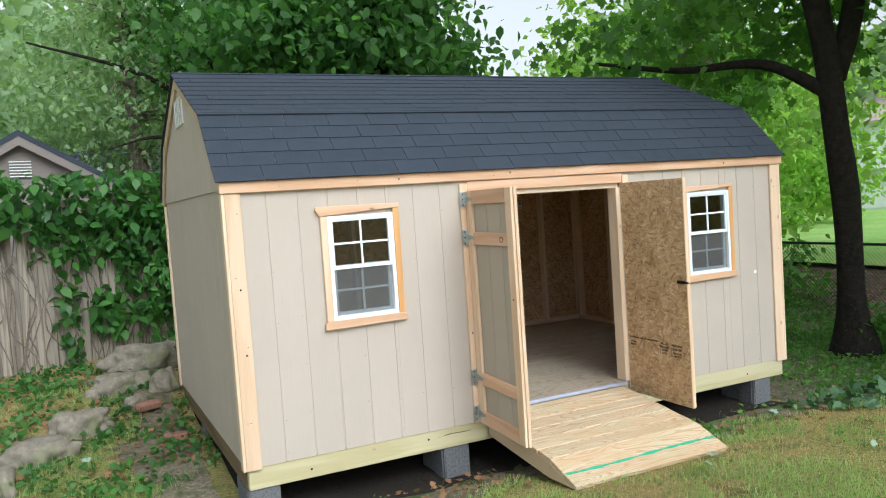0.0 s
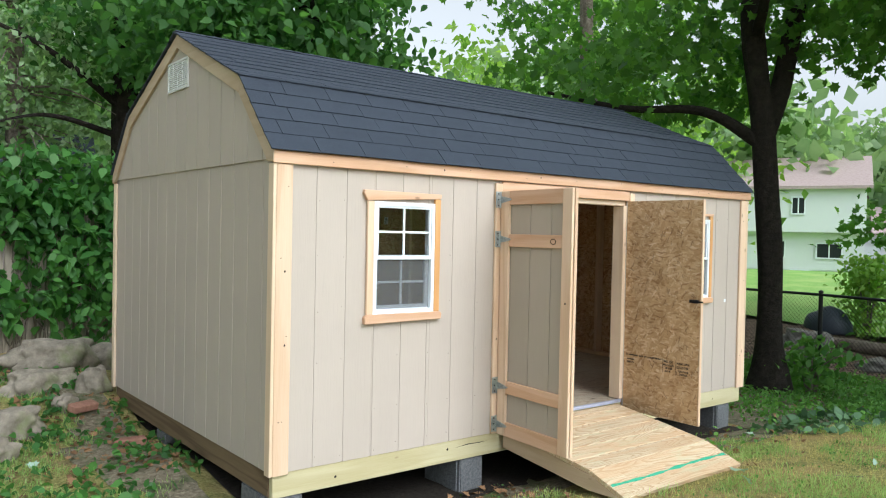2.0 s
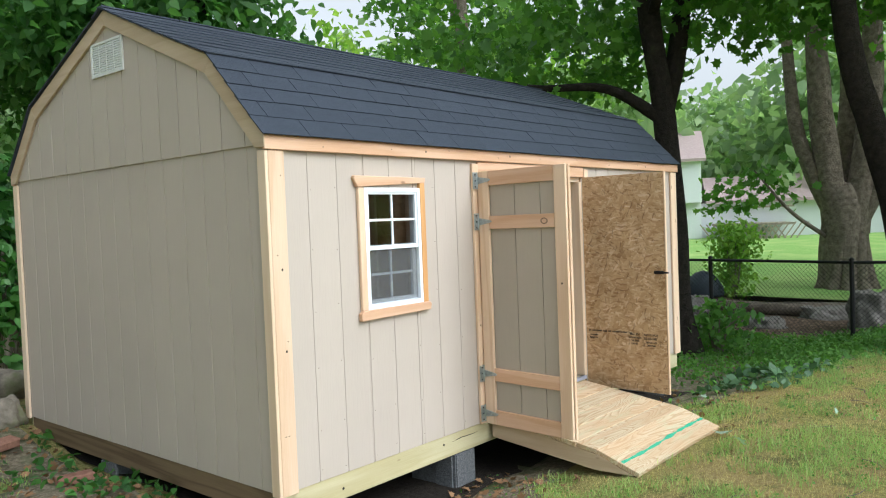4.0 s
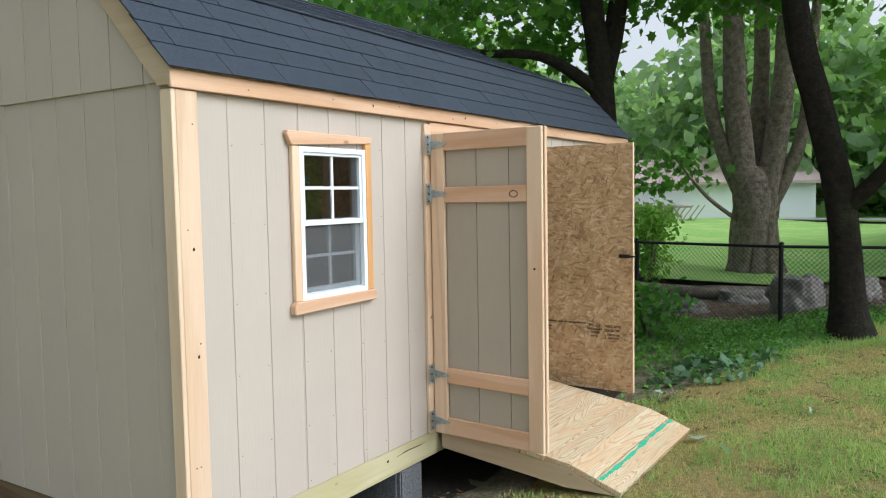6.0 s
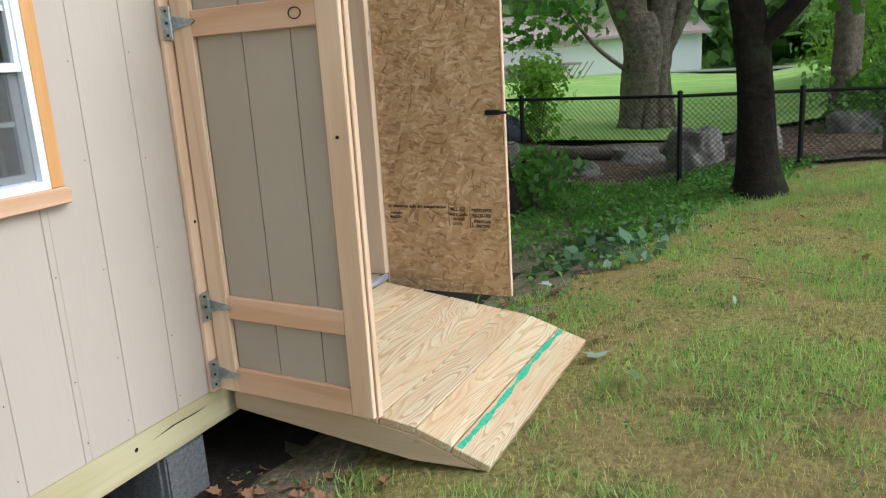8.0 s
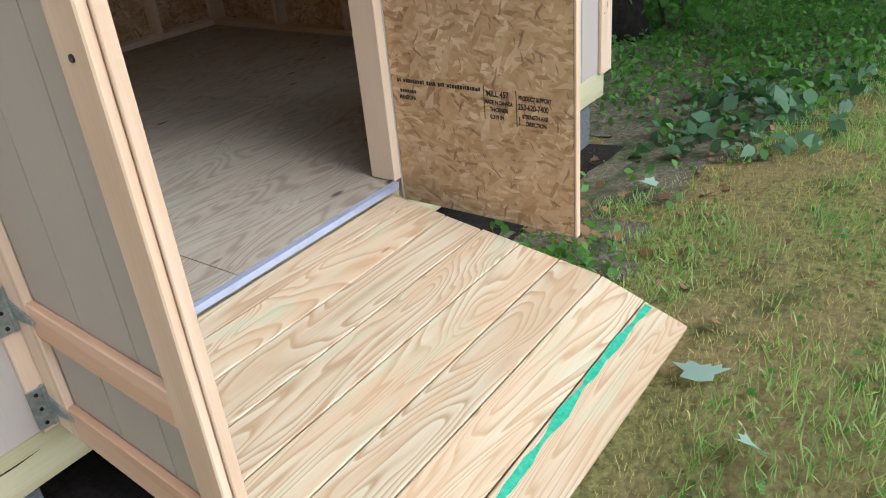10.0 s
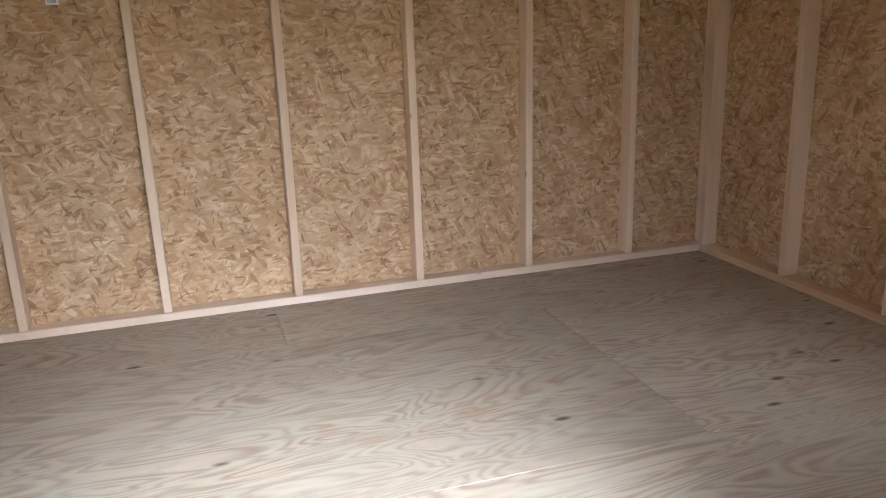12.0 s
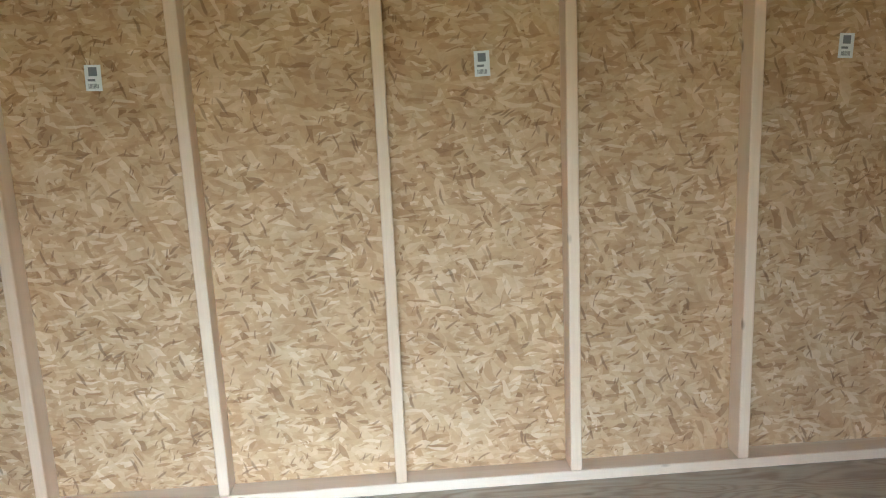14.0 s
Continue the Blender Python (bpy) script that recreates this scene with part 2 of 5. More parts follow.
def ramp_wood():
    """Flat-sawn treated pine: cream sapwood, wide cathedral grain, pinkish bands and faint green tint."""
    m, n, l, b = material("ramp_board_wood", 0.6)
    f = noise_tex(n, l, coords(n, l, (0.8, 5.5, 5.5), shuffle=True), 1.0, 2.4, 0.5, 0.7)
    g = math_node(n, l, "FRACT", math_node(n, l, "MULTIPLY", f, 26.0))
    c = ramp(n, l, g, [(0.0, (0.66, 0.56, 0.39)), (0.5, (0.60, 0.48, 0.32)), (0.84, (0.40, 0.25, 0.13)), (0.93, (0.47, 0.32, 0.18)), (1.0, (0.66, 0.56, 0.39))])
    band = noise_tex(n, l, coords(n, l, (0.9, 9.0, 1.0), shuffle=True), 1.0, 3, 0.5, 0.6)
    c = mix(n, l, ramp(n, l, band, [(0.46, (0, 0, 0)), (0.60, (0.55, 0.55, 0.55))]), c, (0.55, 0.34, 0.18))
    tint = noise_tex(n, l, coords(n, l, (1.6, 8.0, 1.0), shuffle=True), 1.3, 3, 0.55, 0.5)
    c = mix(n, l, ramp(n, l, tint, [(0.56, (0, 0, 0)), (0.72, (0.55, 0.55, 0.55))]), c, (0.46, 0.56, 0.37))
    fine = noise_tex(n, l, coords(n, l, (6, 220, 220)), 1.0, 3, 0.7)
    c = mix(n, l, 0.2, c, ramp(n, l, fine, [(0.3, (0.40, 0.27, 0.15)), (0.7, (0.70, 0.60, 0.44))]))
    vo = n.new("ShaderNodeTexVoronoi")
    vo.inputs["Scale"].default_value = 1.0
    l.new(coords(n, l, (2.2, 9.0, 1.0), shuffle=True), vo.inputs["Vector"])
    c = mix(n, l, math_node(n, l, "MULTIPLY", ramp(n, l, vo.outputs["Distance"], [(0.03, (1, 1, 1)), (0.06, (0, 0, 0))]), 0.6), c, (0.2, 0.1, 0.045))
    l.new(tone(n, l, c, 0.12), b.inputs["Base Color"])
    bump(n, l, b, fine, 0.25, 0.002)
    return m


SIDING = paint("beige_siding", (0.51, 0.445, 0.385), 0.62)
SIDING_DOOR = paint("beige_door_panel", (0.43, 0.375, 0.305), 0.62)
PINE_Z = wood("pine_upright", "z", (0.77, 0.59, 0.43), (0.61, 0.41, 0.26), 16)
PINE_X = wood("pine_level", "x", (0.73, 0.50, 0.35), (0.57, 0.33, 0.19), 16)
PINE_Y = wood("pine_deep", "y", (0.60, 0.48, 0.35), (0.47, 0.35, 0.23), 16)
PINE_ORANGE = wood("orange_pine", "z", (0.74, 0.44, 0.19), (0.55, 0.27, 0.09), 14)
STUD_Z = wood("stud_wood", "z", (0.80, 0.65, 0.49), (0.66, 0.48, 0.32), 12)
STUD_X = wood("plate_wood_level", "x", (0.82, 0.69, 0.55), (0.68, 0.52, 0.37), 12)
STUD_Y = wood("plate_wood_deep", "y", (0.70, 0.53, 0.36), (0.54, 0.37, 0.21), 12)
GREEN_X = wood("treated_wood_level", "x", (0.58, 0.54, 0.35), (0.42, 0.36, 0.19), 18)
# much darker and browner than the level timber
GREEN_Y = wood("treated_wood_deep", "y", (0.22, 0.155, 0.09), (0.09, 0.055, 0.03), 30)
RAMP_WOOD = ramp_wood()
OSB = strand_board("strand_board")
PLY = plywood("floor_plywood")
SHINGLE = speckled("charcoal_shingle", [(0.3, (0.018, 0.024, 0.036)), (0.55, (0.038, 0.048, 0.066)), (0.8, (0.075, 0.088, 0.112))], 160.0, 0.8, 0.4, 3, (2.2, (0.05, 0.06, 0.08), 0.4, 0.75), dist=0.004)
VINYL = plain("white_vinyl", (0.80, 0.85, 0.90), 0.35, var=0.03)
VENT_MAT = plain("white_vent_plastic", (0.72, 0.74, 0.72), 0.45, var=0.04)
STEEL = plain("galvanised_steel", (0.42, 0.46, 0.47), 0.38, 0.85, 0.25, 60)
BLACK_IRON = plain("black_iron", (0.02, 0.02, 0.022), 0.45, 0.4)
ALU = plain("aluminium_sill", (0.46, 0.50, 0.64), 0.4, 0.3, 0.08)
INK = plain("black_ink", (0.035, 0.028, 0.022), 0.8)
GREEN_PAINT = speckled("green_mill_paint", [(0.35, (0.02, 0.30, 0.17)), (0.7, (0.10, 0.48, 0.30))], 40, 0.8, 0.1)
PAPER = plain("white_sticker", (0.80, 0.82, 0.84), 0.5, var=0.04)
GREY_INK = plain("grey_print", (0.20, 0.22, 0.25), 0.7)
# block grey taken darker to carry the shade beneath the shed's edge
BLOCK = speckled("concrete_block", [(0.3, (0.09, 0.095, 0.10)), (0.7, (0.22, 0.23, 0.24))], 55, 0.92, 0.7)
ROCK = speckled("weathered_stone", [(0.3, (0.13, 0.115, 0.09)), (0.55, (0.25, 0.22, 0.175)), (0.8, (0.38, 0.34, 0.28))], 9, 0.9, 0.6, 8, (3.0, (0.15, 0.19, 0.07), 0.55, 0.75))
ROCK_GREY = speckled("grey_boulder", [(0.3, (0.13, 0.12, 0.11)), (0.6, (0.24, 0.225, 0.21)), (0.85, (0.34, 0.32, 0.30))], 7, 0.9, 0.6, 8)
BRICK = speckled("old_brick", [(0.3, (0.20, 0.10, 0.07)), (0.7, (0.33, 0.18, 0.13))], 25, 0.9, 0.5)
OLD_WOOD = wood("weathered_fence_wood", "z", (0.40, 0.35, 0.29), (0.17, 0.14, 0.11), 34, knots=True, rough=0.9, var=0.3)
GREY_SHED = paint("grey_shed_boards", (0.22, 0.19, 0.175), 0.8, axis="z")
BARK = speckled("dark_bark", [(0.3, (0.010, 0.008, 0.007)), (0.6, (0.03, 0.025, 0.02)), (0.85, (0.065, 0.055, 0.045))], 14, 0.95, 1.0, 8, (2.0, (0.05, 0.055, 0.03), 0.6, 0.8), dist=0.05)
BARK_GREY = speckled("grey_bark", [(0.3, (0.10, 0.08, 0.066)), (0.55, (0.25, 0.205, 0.17)), (0.8, (0.40, 0.34, 0.29))], 9, 0.95, 1.0, 8, dist=0.05)
LEAF_NEAR = leaf_material("maple_leaf", (0.04, 0.115, 0.03), (0.18, 0.35, 0.07), 0.55)
LEAF_DARK = leaf_material("dark_leaf", (0.04, 0.12, 0.04), (0.16, 0.32, 0.10), 0.6)
# sunlit look of the woods and edge shrubs is painted into these leaves
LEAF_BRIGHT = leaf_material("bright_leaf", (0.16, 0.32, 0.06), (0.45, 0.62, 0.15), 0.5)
# haze of the distance mixed into this leaf colour: paler and greyer green
LEAF_HAZE = leaf_material("haze_pale_leaf", (0.17, 0.28, 0.14), (0.40, 0.52, 0.31), 0.5)
LEAF_VINE = leaf_material("vine_leaf", (0.028, 0.10, 0.03), (0.12, 0.29, 0.065), 0.4, 0.4)
LEAF_WEED = leaf_material("weed_leaf", (0.05, 0.14, 0.035), (0.20, 0.40, 0.09), 0.45)
LEAF_PALE = leaf_material("pale_leaf", (0.25, 0.38, 0.30), (0.45, 0.58, 0.48), 0.2)
LEAF_DRY = leaf_material("dry_leaf", (0.13, 0.07, 0.035), (0.36, 0.21, 0.11), 0.15, 0.8)
GRASS = leaf_material("grass_blade", (0.16, 0.30, 0.09), (0.54, 0.64, 0.27), 0.45)
LAWN = speckled("far_lawn", [(0.3, (0.17, 0.34, 0.08)), (0.7, (0.30, 0.48, 0.13))], 9, 0.95, 0.5, 8, (0.6, (0.36, 0.48, 0.16), 0.45, 0.7))
SIDING_WHITE = plain("white_house_siding", (0.72, 0.75, 0.77), 0.6, var=0.03)
ROOF_PINK = speckled("faded_roof", [(0.3, (0.36, 0.28, 0.27)), (0.7, (0.46, 0.37, 0.355))], 8, 0.9, 0.1)
DARK_PANE = plain("dark_pane", (0.03, 0.035, 0.04), 0.1)
TARP = plain("dark_blue_tarp", (0.03, 0.04, 0.06), 0.5)


def ground_material():
    """Lawn soil: moss green, straw yellow and brown earth in patches."""
    m, n, l, b = material("yard_soil", 0.95, spec=0.15)
    f = noise_tex(n, l, coords(n, l), 38.0, 8, 0.75)
    c = ramp(n, l, f, [(0.28, (0.07, 0.085, 0.025)), (0.5, (0.36, 0.34, 0.12)), (0.72, (0.66, 0.58, 0.25))])
    p = noise_tex(n, l, coords(n, l), 1.3, 5, 0.6)
    c = mix(n, l, ramp(n, l, p, [(0.46, (0, 0, 0)), (0.58, (0.95, 0.95, 0.95))]), c, ramp(n, l, f, [(0.3, (0.26, 0.18, 0.07)), (0.7, (0.58, 0.47, 0.22))]))
    q = noise_tex(n, l, coords(n, l), 2.3, 5, 0.65)
    c = mix(n, l, ramp(n, l, q, [(0.56, (0, 0, 0)), (0.72, (0.75, 0.75, 0.75))]), c, ramp(n, l, f, [(0.3, (0.05, 0.035, 0.022)), (0.7, (0.14, 0.105, 0.07))]))
    d = noise_tex(n, l, coords(n, l), 6.5, 5, 0.7)
    c = mix(n, l, ramp(n, l, d, [(0.52, (0, 0, 0)), (0.66, (0.6, 0.6, 0.6))]), c, ramp(n, l, f, [(0.3, (0.04, 0.07, 0.02)), (0.7, (0.20, 0.30, 0.08))]))
    l.new(c, b.inputs["Base Color"])
    bump(n, l, b, f, 1.0, 0.05)
    return m


def mulch_material():
    m, n, l, b = material("leaf_litter", 0.95, spec=0.1)
    vo = n.new("ShaderNodeTexVoronoi")
    vo.inputs["Scale"].default_value = 22.0
    l.new(coords(n, l), vo.inputs["Vector"])
    sep = n.new("ShaderNodeSeparateColor")
    l.new(vo.outputs["Color"], sep.inputs[0])
    l.new(ramp(n, l, sep.outputs[0], [(0.0, (0.05, 0.035, 0.025)), (0.6, (0.13, 0.09, 0.065)), (1.0, (0.23, 0.17, 0.13))]), b.inputs["Base Color"])
    bump(n, l, b, sep.outputs[1], 0.8, 0.03)
    return m


def glass_material():
    m, n, l, b = material("window_glass", 0.02, spec=0.5)
    b.inputs["Base Color"].default_value = (0.6, 0.63, 0.65, 1)
    b.inputs["Transmission Weight"].default_value = 1.0
    b.inputs["IOR"].default_value = 1.45
    return m


def screen_material():
    """Insect mesh: mostly seen through."""
    m, n, l, b = material("insect_screen", 0.8)
    b.inputs["Base Color"].default_value = (0.14, 0.145, 0.15, 1)
    b.inputs["Alpha"].default_value = 0.38
    return m


# near-black earth: the shade under the shed put into its colour
UNDER_SHADE = speckled("shade_dark_earth", [(0.3, (0.012, 0.010, 0.008)), (0.7, (0.045, 0.036, 0.028))], 30, 0.95, 0.8)
SOIL, MULCH, GLASS, SCREEN = ground_material(), mulch_material(), glass_material(), screen_material()


# ---- building blocks ----
def link_mesh(name, me, mat, parent=None, m=None):
    ob = new(name, me)
    if mat and not me.materials:
        me.materials.append(mat)
    if parent:
        ob.parent = parent
    if m is not None:
        ob.matrix_local = m
    return ob


def part(name, bm, mat, parent=None, label="", m=None, smooth=False):
    me = bpy.data.meshes.new(name)
    bmesh.ops.recalc_face_normals(bm, faces=bm.faces)
    if smooth:
        for f in bm.faces:
            f.smooth = True
    bm.to_mesh(me)
    bm.free()
    ob = link_mesh(name, me, mat, parent, m)
    return tagged(ob, label)


def thing(name, label, category, kind="", group="", m=None):
    ob = new(name)
    if m is not None:
        ob.matrix_world = m
    return tagged(ob, label, category, group, kind)


def add_box(bm, x0, x1, y0, y1, z0, z1, m=None):
    vs = [bm.verts.new((x, y, z)) for x in (x0, x1) for y in (y0, y1) for z in (z0, z1)]
    if m is not None:
        for v in vs:
            v.co = m @ v.co
    for q in ((0, 1, 3, 2), (4, 6, 7, 5), (0, 4, 5, 1), (2, 3, 7, 6), (0, 2, 6, 4), (1, 5, 7, 3)):
        bm.faces.new([vs[k] for k in q])
    return vs


def box(x0, x1, y0, y1, z0, z1, edge=0.0):
    bm = bmesh.new()
    add_box(bm, x0, x1, y0, y1, z0, z1)
    if edge:
        bmesh.ops.bevel(bm, geom=bm.edges[:], offset=edge, segments=1, affect="EDGES")
    return bm


def prism(points, axis, a, b, edge=0.0):
    """A flat outline pushed out along an axis: points are (y, z) for x, (x, z) for y, (x, y) for z."""
    bm = bmesh.new()

    def place(p, d):
        return (d, p[0], p[1]) if axis == "x" else (p[0], d, p[1]) if axis == "y" else (p[0], p[1], d)
    lo = [bm.verts.new(place(p, a)) for p in points]
    hi = [bm.verts.new(place(p, b)) for p in points]
    bm.faces.new(lo[::-1])
    bm.faces.new(hi)
    for k in range(len(points)):
        j = (k + 1) % len(points)
        bm.faces.new((lo[k], lo[j], hi[j], hi[k]))
    if edge:
        bmesh.ops.bevel(bm, geom=bm.edges[:], offset=edge, segments=1, affect="EDGES")
    return bm


def tube(bm, pts, radii, sides=10, rough=0.0, seed=0.0):
    """A tapered limb through the points."""
    rings = []
    pts = [Vector(p) for p in pts]
    for k, (p, r) in enumerate(zip(pts, radii)):
        d = (pts[min(k + 1, len(pts) - 1)] - pts[max(k - 1, 0)]).normalized()
        u = d.orthogonal().normalized() if k == 0 else (u - d * u.dot(d)).normalized()
        w = d.cross(u)
        ring = []
        for s in range(sides):
            a = 2 * math.pi * s / sides
            q = u * math.cos(a) + w * math.sin(a)
            rr = r * (1 + rough * noise.noise((q.x * 2.2 + seed, q.y * 2.2, p.z * 0.8 + q.z)))
            ring.append(bm.verts.new(p + q * rr))
        rings.append(ring)
    for a, b in zip(rings, rings[1:]):
        for s in range(sides):
            bm.faces.new((a[s], a[(s + 1) % sides], b[(s + 1) % sides], b[s]))
    bm.faces.new(rings[0][::-1])
    bm.faces.new(rings[-1])


def smooth_line(ctrl, steps=6):
    """Points and radii along a smooth line through (x, y, z, r) marks."""
    out = []
    c = [np.array(p, float) for p in ctrl]
    c = [2 * c[0] - c[1]] + c + [2 * c[-1] - c[-2]]
    for k in range(1, len(c) - 2):
        for s in range(steps):
            t = s / steps
            out.append(0.5 * (2 * c[k] + (c[k + 1] - c[k - 1]) * t + (2 * c[k - 1] - 5 * c[k] + 4 * c[k + 1] - c[k + 2]) * t * t + (3 * c[k] - c[k - 1] - 3 * c[k + 1] + c[k + 2]) * t ** 3))
    out.append(c[-2])
    return [tuple(p[:3]) for p in out], [max(0.004, p[3]) for p in out]


SHAPES = {
    "maple": [(0, 0), (0.30, -0.08), (0.28, 0.16), (0.56, 0.30), (0.34, 0.44), (0.30, 0.70), (0.10, 0.66), (0, 1.0), (-0.10, 0.66), (-0.30, 0.70), (-0.34, 0.44), (-0.56, 0.30), (-0.28, 0.16), (-0.30, -0.08)],
    "oval": [(0, 0), (0.27, 0.25), (0.30, 0.55), (0, 1.0), (-0.30, 0.55), (-0.27, 0.25)],
    "kite": [(0, 0), (0.34, 0.45), (0, 1.0), (-0.34, 0.45)],
    "blade": [(0.035, 0), (0.02, 0.6), (0, 1.0), (-0.035, 0)],
}


def leaf_mesh(name, centres, sizes, shape, rng, droop=0.5, flat=False, upright=False):
    """One mesh of many separate leaves at the centres."""
    n = len(centres)
    outline = np.array(SHAPES[shape])
    k = len(outline)
    nrm = rng.normal(size=(n, 3))
    if upright:
        along = rng.normal(size=(n, 3)) * 0.38
        along[:, 2] = 1.0
    else:
        if flat:
            nrm = nrm * 0.22
            nrm[:, 2] = 1.0
        else:
            nrm[:, 2] = np.abs(nrm[:, 2]) + droop
        along = rng.normal(size=(n, 3))
        if not flat:
            along[:, 2] -= droop
    nrm /= np.linalg.norm(nrm, axis=1, keepdims=True)
    along /= np.linalg.norm(along, axis=1, keepdims=True)
    side = np.cross(along, nrm)
    side /= np.linalg.norm(side, axis=1, keepdims=True) + 1e-9
    up = np.cross(side, along)
    sx, sy = outline[:, 0], outline[:, 1]
    bend = np.abs(sx) * 0.35 - sy * sy * 0.18
    v = centres[:, None, :] + sizes[:, None, None] * (side[:, None, :] * sx[None, :, None] + along[:, None, :] * sy[None, :, None] + up[:, None, :] * bend[None, :, None])
    me = bpy.data.meshes.new(name)
    me.vertices.add(n * k)
    me.vertices.foreach_set("co", v.astype(np.float32).ravel())
    me.loops.add(n * k)
    me.loops.foreach_set("vertex_index", np.arange(n * k, dtype=np.int32))
    me.polygons.add(n)
    me.polygons.foreach_set("loop_start", np.arange(n, dtype=np.int32) * k)
    me.update(calc_edges=True)
    return me


def clumps(rng, blobs, per, spread):
    """Leaf places: blobs are (centre, radii, clumps); leaves gather in clumps near each blob's skin."""
    out = []
    for c, r, m in blobs:
        d = rng.normal(size=(m, 3))
        d /= np.linalg.norm(d, axis=1, keepdims=True)
        d *= rng.uniform(0.45, 1.05, size=(m, 1))
        p = np.array(c) + d * np.array(r)
        q = np.repeat(p, per, axis=0) + rng.normal(size=(m * per, 3)) * spread * np.array((1, 1, 0.55))
        out.append(q)
    return np.concatenate(out)


def sizes_for(rng, n, lo, hi):
    return rng.uniform(lo, hi, size=n)


def ground_z(x, y):
    """The yard dips along the shed and falls gently towards the far fence."""
    front = -0.17 + 0.20 * min(1.0, max(0.0, -y / 1.15)) + 0.05 * min(1.0, max(0.0, (-y - 1.15) / 1.5))
    left = 0.17 * min(1.0, max(0.0, (0.7 - x) / 0.8)) * min(1.0, max(0.0, (y + 0.4) / 1.5))
    far = -0.16 * min(1.0, max(0.0, (x - 5.0) / 4.0)) * min(1.0, max(0.0, (y + 3.0) / 2.5))
    bump_z = 0.018 * noise.noise((x * 1.3, y * 1.3, 0)) + 0.012 * noise.noise((x * 4, y * 4, 3))
    # unseen rise behind the shed, added to keep light from getting underneath
    back = 0.2 * min(1.0, max(0.0, (y - 2.3) / 0.9))
    return front + left + far + back + bump_z


# ---- ground ----
bm = bmesh.new()
xs = sorted(set([-3000, -600, -150, -60, -30, -16] + [round(-10 + 0.16 * k, 3) for k in range(160)] + [17, 20, 26, 40, 70, 150, 600, 3000]))
ys = sorted(set([-3000, -600, -150, -60, -30, -16] + [round(-8 + 0.16 * k, 3) for k in range(105)] + [10, 13, 18, 28, 50, 150, 600, 3000]))
grid = [[bm.verts.new((x, y, ground_z(x, y))) for x in xs] for y in ys]
for j in range(len(ys) - 1):
    for i in range(len(xs) - 1):
        bm.faces.new((grid[j][i], grid[j][i + 1], grid[j + 1][i + 1], grid[j + 1][i]))
tagged(part("ground", bm, SOIL, smooth=True), "mossy lawn with straw patches and bare brown earth", "ground", kind="structure")

bm = bmesh.new()
bed = [[bm.verts.new((9.05 + 0.5 * i, -7 + 0.5 * j, ground_z(9.05 + 0.5 * i, -7 + 0.5 * j) + 0.03 + 0.05 * noise.noise((i * 0.7, j * 0.7, 1)))) for i in range(10)] for j in range(36)]
for j in range(35):
    for i in range(9):
        bm.faces.new((bed[j][i], bed[j][i + 1], bed[j + 1][i + 1], bed[j + 1][i]))
tagged(part("mulch_bed", bm, MULCH, smooth=True), "brown leaf litter and mulch bed behind the wire fence", "ground", kind="structure")
bm = bmesh.new()
lx = [13.4 + 2.5 * k for k in range(28)]
ly = [-30 + 2.5 * k for k in range(36)]
lawn = [[bm.verts.new((x, y, ground_z(x, y) + 0.13 + 0.006 * (x - 13))) for x in lx] for y in ly]
for j in range(len(ly) - 1):
    for i in range(len(lx) - 1):
        bm.faces.new((lawn[j][i], lawn[j][i + 1], lawn[j + 1][i + 1], lawn[j + 1][i]))
tagged(part("neighbour_lawn", bm, LAWN, smooth=True), "bright green mown lawn behind the fence", "lawn", kind="structure")

# sheet added under the shed, coloured almost black in place of deep shade
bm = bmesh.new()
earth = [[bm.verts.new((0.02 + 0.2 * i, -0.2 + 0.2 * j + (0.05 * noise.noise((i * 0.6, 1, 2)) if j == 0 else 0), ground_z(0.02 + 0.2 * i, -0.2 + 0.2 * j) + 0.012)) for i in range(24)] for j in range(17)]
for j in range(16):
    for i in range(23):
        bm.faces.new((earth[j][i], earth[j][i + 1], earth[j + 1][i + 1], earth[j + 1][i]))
tagged(part("bare_earth", bm, UNDER_SHADE, smooth=True), "added near-black earth sheet painting the shade under the shed", "earth", kind="structure")

# ---- the shed ----
LONG, DEEP, FLOOR, EAVE = 4.80, 3.05, 0.28, 1.95
RIDGE_Y = DEEP / 2
SIDE_WALL = 0.203


def shed_roof_z(y, drop=0.0):
    """Height of the roof's outer face over y."""
    y = min(y, DEEP - y)
    return (2.025 + (y + 0.035) * (2.483 - 2.025) / 0.438 if y < 0.403 else 2.483 + (y - 0.403) * (2.95 - 2.483) / (RIDGE_Y - 0.403)) - drop


